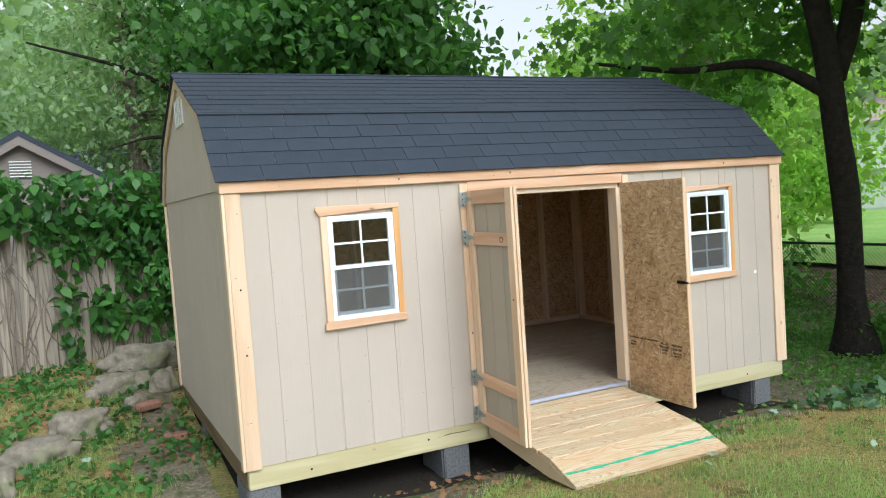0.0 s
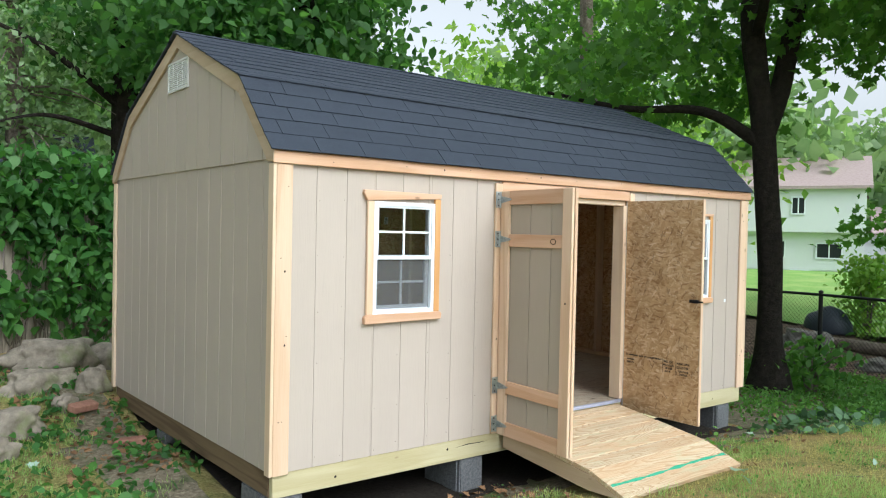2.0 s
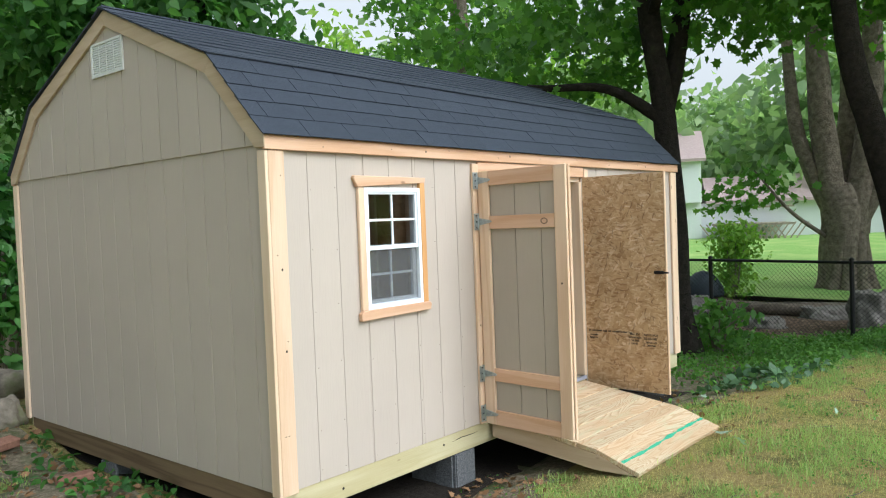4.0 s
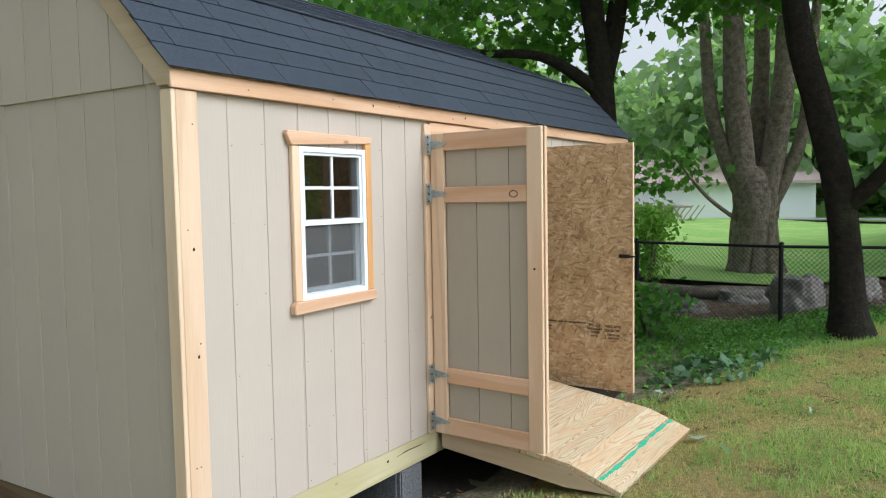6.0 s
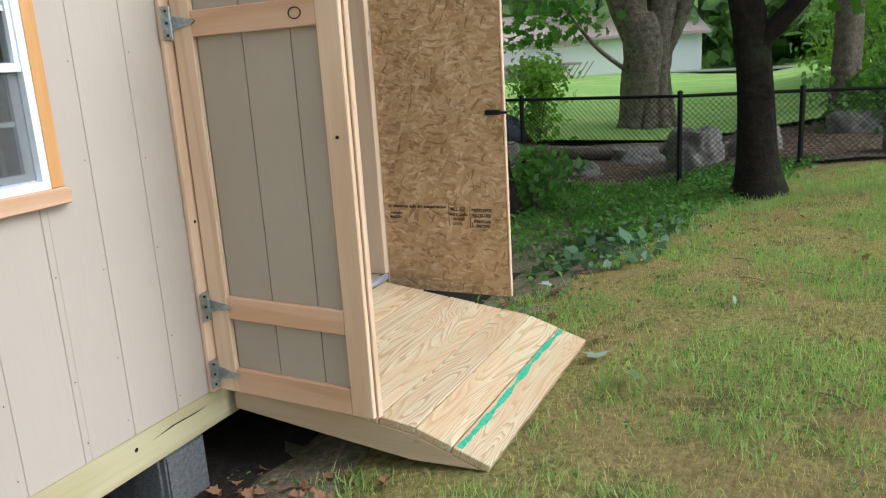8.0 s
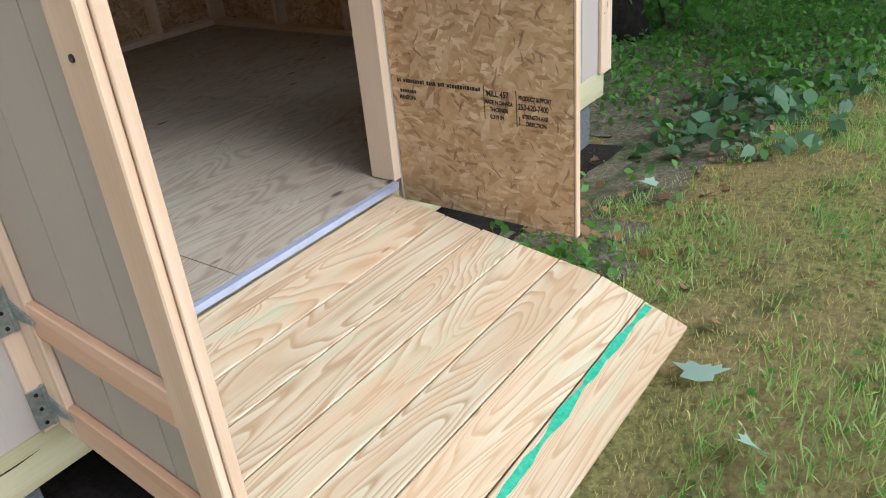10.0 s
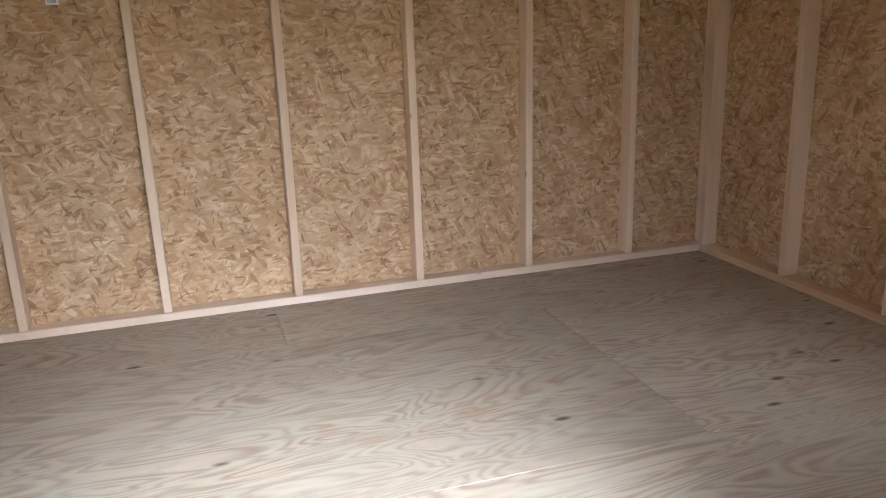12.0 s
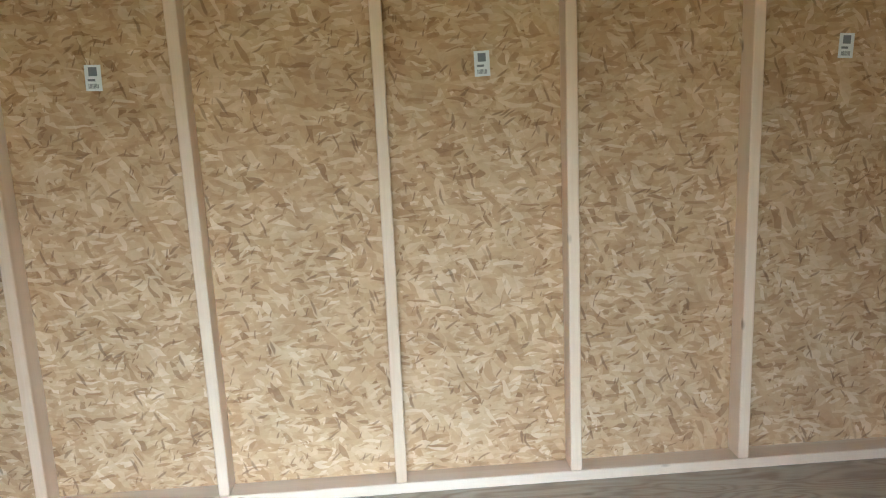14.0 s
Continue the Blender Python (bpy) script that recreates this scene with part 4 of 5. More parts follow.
tube(bm, [(-0.63, -0.034, 0.86), (-0.63, -0.06, 0.87), (-0.63, -0.06, 0.98), (-0.63, -0.022, 0.99)], [0.005] * 4, 8)
part("pull_handle", bm, STEEL, door_2, "bent steel pull handle")


# printing on the strand board of the second door
def text_part(words, parent, x, z, size, wide=1.0):
    cu = bpy.data.curves.new("print", "FONT")
    cu.body, cu.size, cu.extrude, cu.offset = words, size, 0.0002, 0.0008
    tmp = bpy.data.objects.new("print", cu)
    scene.collection.objects.link(tmp)
    me = bpy.data.meshes.new_from_object(tmp.evaluated_get(bpy.context.evaluated_depsgraph_get()))
    bpy.data.objects.remove(tmp)
    link_mesh("printed_text", me, INK, parent, pose(0.9 * x, 0.0207, z, 90, 0, 180) @ Matrix.Diagonal((0.9 * wide, 1, 1, 1)))


# x runs from the hinge at 0 to the free edge at -0.72
rt = random.Random(9)
x = -0.03
bars = bmesh.new()
while x > -0.40:
    w = rt.uniform(0.006, 0.011)
    add_box(bars, x - w, x, 0.0204, 0.0208, 0.443 + rt.uniform(-0.001, 0.001), 0.455 + rt.uniform(-0.002, 0.002))
    x -= w + (0.012 if rt.random() < 0.13 else 0.0028)
for k in range(7):
    add_box(bars, -0.040 - 0.011 * k - 0.008, -0.040 - 0.011 * k, 0.0204, 0.0208, 0.408, 0.419)
for xx, z0, z1 in ((-0.412, 0.355, 0.465), (-0.542, 0.345, 0.46), (-0.553, 0.350, 0.378), (-0.700, 0.345, 0.375)):
    add_box(bars, xx - 0.003, xx, 0.0204, 0.0208, z0, z1)
for v in bars.verts:
    v.co.x *= 0.9
part("printed_marks", bars, INK, door_2, "smudged black stamp lines")
text_part("MANITOBA", door_2, -0.034, 0.385, 0.020, 0.75)
text_part("MILL 457", door_2, -0.424, 0.432, 0.028, 0.85)
text_part("MADE IN CANADA", door_2, -0.418, 0.408, 0.018, 0.72)
text_part("THICKNESS", door_2, -0.436, 0.384, 0.018, 0.8)
text_part("0.319 IN", door_2, -0.436, 0.360, 0.019, 0.85)
text_part("PRODUCT SUPPORT", door_2, -0.553, 0.432, 0.019, 0.72)
text_part("253-620-7400", door_2, -0.550, 0.402, 0.026, 0.80)
text_part("STRENGTH AXIS", door_2, -0.566, 0.375, 0.018, 0.75)
text_part("DIRECTION", door_2, -0.578, 0.352, 0.018, 0.85)

# ramp of boards
ramp_ob = thing("ramp", "loading ramp of raw pine boards leading to the door", "ramp")
RAMP_PTS = [(-0.016, 0.257), (-0.82, 0.140), (-1.098, 0.040)]
brd = [(-0.020, 0), (-0.105, 0), (-0.248, 0), (-0.391, 0), (-0.534, 0), (-0.677, 0), (-0.820, 0)]


def ramp_z(y):
    (y0, z0), (y1, z1), (y2, z2) = RAMP_PTS
    return z0 + (y - y0) * (z1 - z0) / (y1 - y0) if y > y1 else z1 + (y - y1) * (z2 - z1) / (y2 - y1)


cuts = [b[0] for b in brd] + [-0.960, -1.098]
rr = random.Random(3)
for a, b in zip(cuts, cuts[1:]):
    za, zb = ramp_z(a), ramp_z(b)
    run = math.hypot(a - b, za - zb)
    tilt = math.degrees(math.atan2(za - zb, a - b))
    hx = 0.622
    part("ramp_board", box(-hx + rr.uniform(-.003, .003), hx + rr.uniform(-.003, .003), 0.0022, run - 0.0022, -0.030, 0, 0.003), RAMP_WOOD, ramp_ob, m=pose(2.357, b, zb, tilt, 0, 0))
for x in (1.755, 2.33, 2.90):
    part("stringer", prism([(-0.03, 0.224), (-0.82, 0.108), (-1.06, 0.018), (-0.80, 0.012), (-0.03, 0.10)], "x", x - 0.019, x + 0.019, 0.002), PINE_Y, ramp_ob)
stripe = bmesh.new()
edge = []
for k in range(61):
    x = -0.61 + 0.0203 * k
    mid = 0.014 + 0.006 * math.sin(x * 5)
    wide = 0.0035 + 0.010 * max(0.0, 0.5 + noise.noise((x * 9, 0, 0))) + rr.uniform(0, 0.003)
    edge.append([stripe.verts.new((x, mid + d * wide, 0.0006)) for d in (-1, 1)])
for p, q in zip(edge, edge[1:]):
    stripe.faces.new((p[0], q[0], q[1], p[1]))
part("paint_stripe", stripe, GREEN_PAINT, ramp_ob, "smeared green paint stripe", m=pose(2.357, -0.992, ramp_z(-0.992), math.degrees(math.atan2(0.100, 0.278)), 0, 0))

# stickers on the back wall boards
for x, z in ((0.352, 1.72), (1.572, 1.713), (2.789, 1.706), (3.994, 1.713)):
    st = thing("sticker", "small white printed sticker on the strand board", "sticker", group="stickers on the back wall", m=pose(x, BACK_IN - 0.0012, z, 0, rr.uniform(-4, 4), 0))
    part("paper", box(-0.025, 0.025, -0.0005, 0.001, -0.04, 0.04), PAPER, st)
    part("print_block", box(-0.013, 0.013, -0.0010, -0.0006, 0.006, 0.033), GREY_INK, st)
    bm = bmesh.new()
    for k in range(8):
        add_box(bm, -0.016 + 0.004 * k, -0.0138 + 0.004 * k, -0.0010, -0.0006, -0.032, -0.018)
    add_box(bm, -0.017, 0.006, -0.0010, -0.0006, -0.010, -0.003)
    part("print_bars", bm, GREY_INK, st)
# torn paper scrap on the front wall
tagged(part("paper_scrap", prism([(4.478, 1.008), (4.497, 1.003), (4.512, 1.012), (4.508, 1.030), (4.493, 1.034), (4.482, 1.028)], "y", -0.003, -0.0005), PAPER), "tiny torn white paper stuck on the siding", "paper scrap")


# ---- yard: rocks, fence, vines ----
def boulder(x, y, sx, sy, sz, mat, seed, turn=0.0, label="rounded weathered field stone lying by the shed", group="stones beside the fence", sink=0.25):
    bm = bmesh.new()
    bmesh.ops.create_icosphere(bm, subdivisions=4, radius=1.0)
    for v in bm.verts:
        d = v.co.normalized()
        f = 1 + 0.42 * noise.noise(d * 1.3 + Vector((seed, 0, 0))) + 0.22 * noise.noise(d * 3.1 + Vector((0, seed, 0))) + 0.04 * noise.noise(d * 8 + Vector((0, 0, seed)))
        p = d * f
        v.co = Vector((p.x * sx, p.y * sy, max(-0.6, min(p.z, 0.72 + 0.2 * noise.noise(d * 2 + Vector((seed, 3, 1))))) * sz))
    ob = part("boulder", bm, mat, smooth=True, m=pose(x, y, ground_z(x, y) + sz * (1 - sink) * 0.35, 0, 0, turn))
    return tagged(ob, label, "stone", group)


for k, (x, y, sx, sy, sz, tn) in enumerate([(-1.52, 1.15, 0.20, 0.24, 0.24, 10), (-1.22, 1.85, 0.34, 0.20, 0.22, -14), (-0.90, 2.45, 0.31, 0.22, 0.22, 8), (-0.56, 3.25, 0.40, 0.20, 0.20, 14), (-0.17, 3.08, 0.17, 0.16, 0.24, 40), (-0.28, 4.15, 0.52, 0.26, 0.34, 5), (-1.95, 1.75, 0.24, 0.25, 0.2, 0), (0.25, 4.4, 0.35, 0.25, 0.3, 0), (-1.75, 2.55, 0.25, 0.2, 0.14, 30), (-0.46, 2.78, 0.12, 0.10, 0.13, 20)]):
    boulder(x, y, sx * 0.78, sy * 0.78, sz * 0.8, ROCK, k * 2.7 + 1, tn)
for k, (x, y, tn, tl) in enumerate([(-0.24, 1.78, -8, 0), (-0.36, 2.62, 25, 12)]):
    ob = part("brick", box(-0.11, 0.11, -0.05, 0.05, 0, 0.06, 0.008), BRICK, m=pose(x, y, ground_z(x, y) - 0.005 + 0.05 * k, tl, 0, tn))
    tagged(ob, "old red brick lying in the leaves", "brick", "loose bricks")

fence = thing("wooden_fence", "weathered grey board fence overgrown with vines", "fence")
fp = np.array((-4.6, 3.55)), np.array((3.6, 7.35))
fd = (fp[1] - fp[0]) / np.linalg.norm(fp[1] - fp[0])
fang = math.degrees(math.atan2(fd[1], fd[0]))
rf = random.Random(11)
s = 0.0
while s < 8.8:
    w = rf.uniform(0.10, 0.145)
    x, y = fp[0] + fd * s
    h = 1.93 + rf.uniform(-0.04, 0.05)
    bm = prism([(0, -0.1), (w - 0.006, -0.1), (w - 0.006, h - 0.02), (w * 0.5, h), (0, h - 0.02)], "y", -0.011, 0.011, 0.003)
    part("board", bm, OLD_WOOD, fence, m=pose(x, y, ground_z(x, y), rf.uniform(-1.5, 1.5), rf.uniform(-0.8, 0.8), fang))
    s += w + rf.uniform(0.0, 0.006)
for z in (0.4, 1.4):
    mx, my = (fp[0] + fp[1]) / 2
    part("rail", box(-4.4, 4.4, 0.02, 0.06, z, z + 0.09), OLD_WOOD, fence, m=pose(mx, my, 0.05, 0, 0, fang))

rng = np.random.default_rng(7)


def along_fence(n, s0, s1, z0, z1, depth=0.16):
    sv = rng.uniform(s0, s1, n)
    p = fp[0][None, :] + fd[None, :] * sv[:, None]
    nx = np.array((fd[1], -fd[0]))
    off = np.abs(rng.normal(size=n)) * depth + 0.03
    return np.stack([p[:, 0] + nx[0] * off, p[:, 1] + nx[1] * off, rng.uniform(z0, z1, n)], 1)


vine = thing("vine", "leafy green creeper hanging thickly over the old fence", "climbing plant")
mass = along_fence(2700, 0, 8.7, 1.82, 2.45, 0.2)
hang = np.concatenate([along_fence(330, 3.65, 4.75, 1.42, 1.95, 0.13), along_fence(2300, 4.62, 7.6, 0.62, 2.1, 0.16), along_fence(85, 3.88, 4.10, 0.12, 1.3, 0.07), along_fence(120, 4.28, 4.6, 0.5, 1.1, 0.09), along_fence(500, 4.8, 8.4, 0.05, 0.9, 0.14)])
pts = np.concatenate([mass, hang])
link_mesh("foliage", leaf_mesh("foliage", pts, sizes_for(rng, len(pts), 0.09, 0.19), "oval", rng, 0.9), LEAF_VINE, vine)
bm = bmesh.new()
for k in range(60):
    s0 = rng.uniform(2.4, 6.8)
    line = []
    for z in np.linspace(0.05, 1.7, 7):
        s0 += rng.normal() * 0.09
        q = fp[0] + fd * s0 + np.array((fd[1], -fd[0])) * 0.03
        line.append((q[0], q[1], z + 0.05, 0.007))
    tube(bm, *smooth_line(line, 3), 5)
tagged(part("stems", bm, BARK_GREY, vine), "bare brown creeper stems", kind="stuff")


# neighbour's shed beyond the wooden fence
def small_house(name, label, m, half, depth, wall_h, apex, over, wall_mat, roof_mat):
    h = thing(name, label, "shed", m=m)
    part("wall", prism([(-half, -0.5), (half, -0.5), (half, wall_h), (0, apex - 0.05), (-half, wall_h)], "y", 0, depth), wall_mat, h)
    sl = (apex - wall_h) / half
    for s in (-1, 1):
        part("roof", prism([(0, apex), (s * (half + over), wall_h - sl * over), (s * (half + over), wall_h - sl * over + 0.09), (0, apex + 0.09)], "y", -0.18, depth + 0.18), roof_mat, h)
        part("rake_board", prism([(0, apex - 0.14), (s * (half + over), wall_h - sl * over - 0.12), (s * (half + over), wall_h - sl * over), (0, apex)], "y", -0.17, -0.14), GREY_SHED, h)
    return h


ns = small_house("garden_shed", "weathered grey board shed behind the fence", pose(-1.45, 8.6, 0, 0, 0, 6), 1.5, 3.5, 2.35, 3.25, 0.25, GREY_SHED, SHINGLE)
v = part("vent", box(-0.16, 0.16, -0.02, 0.01, 2.62, 2.92), GREY_SHED, ns)
for k in range(6):
    part("louvre", box(-0.15, 0.15, -0.05, -0.021, 2.64 + 0.045 * k, 2.655 + 0.045 * k), VENT_MAT, v)
small_house("outbuilding", "dark low building half hidden by trees", pose(2.2, 13.5, 0, 0, 0, 80), 2.2, 5.0, 2.2, 3.4, 0.3, GREY_SHED, SHINGLE)


# ---- trees ----
def tree(name, label, limbs, blobs, per, spread, lo, hi, bark, leaf, shape, seed, group="", droop=0.6):
    t = thing(name, label, "tree", group=group)
    bm = bmesh.new()
    for k, l in enumerate(limbs):
        pts, rad = smooth_line(l, 6)
        tube(bm, pts, rad, 14 if rad[0] > 0.1 else 7, 0.22, seed + k)
    part("trunk", bm, bark, t, smooth=True)
    if blobs:
        g = np.random.default_rng(seed)
        p = clumps(g, blobs, per, spread)
        link_mesh("crown", leaf_mesh("crown", p, sizes_for(g, len(p), lo, hi), shape, g, droop), leaf, t)
    return t


gz = ground_z
tree("maple_tree", "tall dark-barked maple growing behind the shed",
     [[(7.02, 0.92, -0.5, 0.36), (7.02, 0.92, -0.12, 0.26), (7.0, 0.93, 0.4, 0.165), (6.98, 0.95, 1.6, 0.145), (6.9, 1.05, 3.0, 0.135), (6.75, 1.15, 4.6, 0.13), (6.7, 1.2, 8.0, 0.09)],
      [(6.93, 1.0, 2.7, 0.09), (6.5, 1.6, 3.15, 0.06), (5.9, 2.3, 3.2, 0.04), (5.2, 3.0, 3.4, 0.02)],
      [(6.95, 1.02, 2.9, 0.12), (7.25, 0.95, 3.8, 0.11), (7.5, 0.7, 6.0, 0.09)],
      [(6.8, 1.1, 4.0, 0.07), (5.6, 0.2, 4.7, 0.04), (4.6, -0.3, 4.8, 0.02)]],
     [((6.9, 1.2, 6.0), (3.4, 3.2, 1.6), 90), ((5.6, 2.6, 3.5), (1.3, 1.6, 0.6), 18), ((8.2, -0.2, 4.3), (1.8, 1.5, 0.6), 60), ((6.2, 0.2, 4.6), (2.0, 1.5, 0.5), 20), ((7.6, 2.5, 4.0), (1.5, 1.3, 0.9), 50)],
     26, 0.26, 0.10, 0.19, BARK, LEAF_NEAR, "maple", 21)
tree("leaning_maple_tree", "dark leaning maple with one long side limb",
     [[(7.12, -1.62, -0.5, 0.40), (7.12, -1.62, -0.08, 0.29), (7.1, -1.60, 0.3, 0.19), (7.07, -1.57, 0.9, 0.158), (7.03, -1.48, 1.6, 0.15), (6.98, -1.30, 2.4, 0.138), (6.93, -1.08, 3.4, 0.132), (6.9, -0.95, 6.0, 0.09)],
      [(7.0, -1.58, 1.35, 0.085), (6.95, -1.95, 1.75, 0.075), (6.9, -2.35, 2.35, 0.06), (6.8, -3.1, 3.1, 0.045), (6.6, -3.9, 4.2, 0.02)],
      [(6.92, -2.2, 2.1, 0.03), (7.0, -2.8, 1.95, 0.02), (7.1, -3.5, 1.9, 0.01)]],
     [((6.8, -1.6, 5.6), (3.0, 2.7, 1.3), 95), ((7.3, -3.6, 3.6), (1.6, 1.2, 1.0), 45), ((7.2, -3.0, 2.2), (0.8, 0.9, 0.4), 16)],
     26, 0.26, 0.10, 0.19, BARK, LEAF_NEAR, "maple", 22)
tree("grey_beech_tree", "old grey tree with several fused trunks behind the fence",
     [[(15.7, 1.0, -0.9, 1.0), (15.7, 1.0, -0.3, 0.66), (15.7, 1.0, 0.2, 0.49), (15.7, 1.0, 1.2, 0.43), (15.72, 1.0, 1.75, 0.36), (15.75, 1.0, 2.05, 0.18)],
      [(15.66, 1.12, 1.0, 0.30), (15.62, 1.24, 2.0, 0.27), (15.55, 1.36, 3.2, 0.24), (15.5, 1.45, 5.0, 0.21), (15.5, 1.6, 9.0, 0.14)],
      [(15.76, 0.86, 1.0, 0.30), (15.84, 0.74, 2.0, 0.26), (15.96, 0.56, 3.2, 0.23), (15.98, 0.48, 5.0, 0.20), (16.0, 0.4, 9.0, 0.14)],
      [(15.66, 1.22, 1.3, 0.17), (15.5, 1.62, 2.4, 0.155), (15.4, 1.9, 3.6, 0.14), (15.3, 2.1, 7.0, 0.08)],
      [(15.95, 1.1, 1.3, 0.22), (16.1, 1.08, 2.6, 0.19), (16.2, 1.0, 4.5, 0.17), (16.3, 1.1, 9.0, 0.1)],
      [(15.82, 0.74, 1.2, 0.18), (15.95, 0.38, 2.0, 0.145), (16.0, 0.12, 2.9, 0.125), (16.1, 0.0, 4.4, 0.11), (16.2, -0.2, 7.0, 0.07)],
      [(15.5, 1.3, 0.9, 0.05), (15.0, 1.9, 1.5, 0.04), (14.6, 2.5, 2.4, 0.015)]] + [[(15.7 + 0.9 * math.cos(a), 1.0 + 0.9 * math.sin(a), -0.75, 0.16), (15.7 + 0.5 * math.cos(a), 1.0 + 0.5 * math.sin(a), -0.12, 0.13), (15.7 + 0.36 * math.cos(a + 0.2), 1.0 + 0.36 * math.sin(a + 0.2), 0.7, 0.10), (15.7 + 0.30 * math.cos(a + 0.5), 1.0 + 0.30 * math.sin(a + 0.5), 1.7, 0.08)] for a in (2.2, 2.9, 3.4, 4.0, 4.6, 5.3)],
     [((15.8, 1.2, 7.0), (4.2, 4.2, 1.8), 130), ((14.7, 2.5, 2.0), (0.8, 0.8, 0.6), 8)],
     22, 0.34, 0.14, 0.26, BARK_GREY, LEAF_NEAR, "maple", 23)
for k, (x, y, r) in enumerate([(13.0, -2.45, 0.20), (9.6, -2.95, 0.17), (17.5, -5.5, 0.25), (14.0, -6.0, 0.2), (10.5, 7.0, 0.18), (13.5, 9.5, 0.22)]):
    tree("woodland_tree", "slim grey trunk at the wood's edge", [[(x, y, -0.6, r * 1.6), (x, y, -0.1, r * 1.15), (x + 0.05, y, 1.5, r), (x + 0.1, y + 0.1, 4, r * 0.9), (x, y + 0.2, 9, r * 0.55)]],
         [((x, y, 6.4), (2.6, 2.6, 2.0), 60), ((x, y - 0.6, 4.0), (1.6, 1.6, 0.9), 18)], 22, 0.34, 0.13, 0.26, BARK_GREY, LEAF_NEAR, "maple", 30 + k, "trees at the wood's edge")
tree("catalpa_tree", "dark broad-leaved tree rising behind the shed",
     [[(3.9, 6.6, -0.4, 0.36), (3.9, 6.6, 1.5, 0.27), (3.85, 6.7, 4.0, 0.23), (3.8, 6.8, 8.0, 0.14)], [(3.9, 6.6, 3.0, 0.09), (3.0, 6.3, 4.2, 0.05), (2.2, 6.2, 4.8, 0.02)]],
     [((3.6, 6.6, 5.2), (1.7, 1.6, 1.5), 130), ((2.4, 6.9, 4.4), (1.3, 1.3, 1.0), 80), ((4.9, 6.8, 4.2), (0.5, 0.7, 0.6), 20)], 34, 0.32, 0.12, 0.23, BARK, LEAF_DARK, "oval", 41)
tree("shade_tree", "tall dark tree behind the overgrown fence",
     [[(1.75, 8.9, -0.4, 0.3), (1.75, 8.9, 2.0, 0.22), (1.7, 8.95, 5.0, 0.17), (1.6, 9.0, 9.0, 0.1)], [(1.75, 8.9, 3.4, 0.06), (0.4, 8.5, 4.2, 0.04), (-1.2, 8.2, 4.6, 0.015)], [(1.7, 8.9, 3.0, 0.05), (0.6, 8.6, 3.2, 0.03), (-0.2, 8.4, 3.0, 0.01)]],
     [((1.9, 8.9, 5.3), (1.8, 1.8, 1.6), 120), ((2.8, 8.7, 4.0), (1.0, 1.0, 0.8), 60)], 34, 0.32, 0.10, 0.2, BARK, LEAF_DARK, "oval", 42)
# bare twiggy conifer
tw = []
rb = random.Random(8)
for k in range(46):
    z = rb.uniform(2.4, 6.0)
    a = rb.uniform(0, 6.28)
    L = rb.uniform(0.8, 2.2)
    x0, y0 = 0.35, 9.9
    tw.append([(x0, y0, z, 0.025), (x0 + 0.5 * L * math.cos(a), y0 + 0.5 * L * math.sin(a), z - 0.08, 0.014), (x0 + L * math.cos(a), y0 + L * math.sin(a), z - 0.4 + rb.uniform(-0.2, 0.3), 0.004)])
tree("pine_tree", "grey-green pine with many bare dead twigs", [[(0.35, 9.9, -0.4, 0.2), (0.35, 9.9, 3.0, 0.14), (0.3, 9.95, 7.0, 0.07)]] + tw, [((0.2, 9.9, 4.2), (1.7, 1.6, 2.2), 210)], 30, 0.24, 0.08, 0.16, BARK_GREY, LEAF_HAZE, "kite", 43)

# light woods all round
g = np.random.default_rng(51)
blobs_b, blobs_h = [], []
for k in range(150):
    az = g.uniform(-75, 118)
    d = g.uniform(17, 34)
    gap = 26 < az < 36
    top = g.uniform(3.0, 7.5) if not gap else g.uniform(2.0, 3.2) * d / 20
    x, y = -0.9 + d * math.sin(radians(az)), -4.9 + d * math.cos(radians(az))
    if 54 < az < 86:
        continue
    blob = ((x, y, top * 0.55), (g.uniform(1.6, 3.0), g.uniform(1.6, 3.0), top * 0.6), 70)
    (blobs_b if 20 < az < 62 else blobs_h).append(blob)
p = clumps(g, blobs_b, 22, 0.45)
tagged(link_mesh("bright_woods", leaf_mesh("bright_woods", p, sizes_for(g, len(p), 0.16, 0.36), "kite", g, 0.4), LEAF_BRIGHT), "yellow-green undergrowth and saplings, sunlight put into the leaf colour", "woods", kind="stuff")
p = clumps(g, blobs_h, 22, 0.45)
tagged(link_mesh("hazy_woods", leaf_mesh("hazy_woods", p, sizes_for(g, len(p), 0.18, 0.40), "kite", g, 0.4), LEAF_HAZE), "woods beyond the yard with haze painted into the leaves", "woods", kind="stuff")
far = []
for k in range(190):
    az = g.uniform(-90, 140)
    d = g.uniform(48, 75)
    gap = 23 < az < 39
    top = (g.uniform(9, 14) if 44 < az < 90 else g.uniform(12, 19)) if not gap else g.uniform(4, 7)
    far.append(((-0.9 + d * math.sin(radians(az)), -4.9 + d * math.cos(radians(az)), top * 0.45), (5, 5, top * 0.55), 100))
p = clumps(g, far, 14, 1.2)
tagged(link_mesh("distant_woods", leaf_mesh("distant_woods", p, sizes_for(g, len(p), 0.6, 1.3), "kite", g, 0.3), LEAF_HAZE), "far wall of tall summer trees, haze in the leaf colour", "woods", kind="stuff")

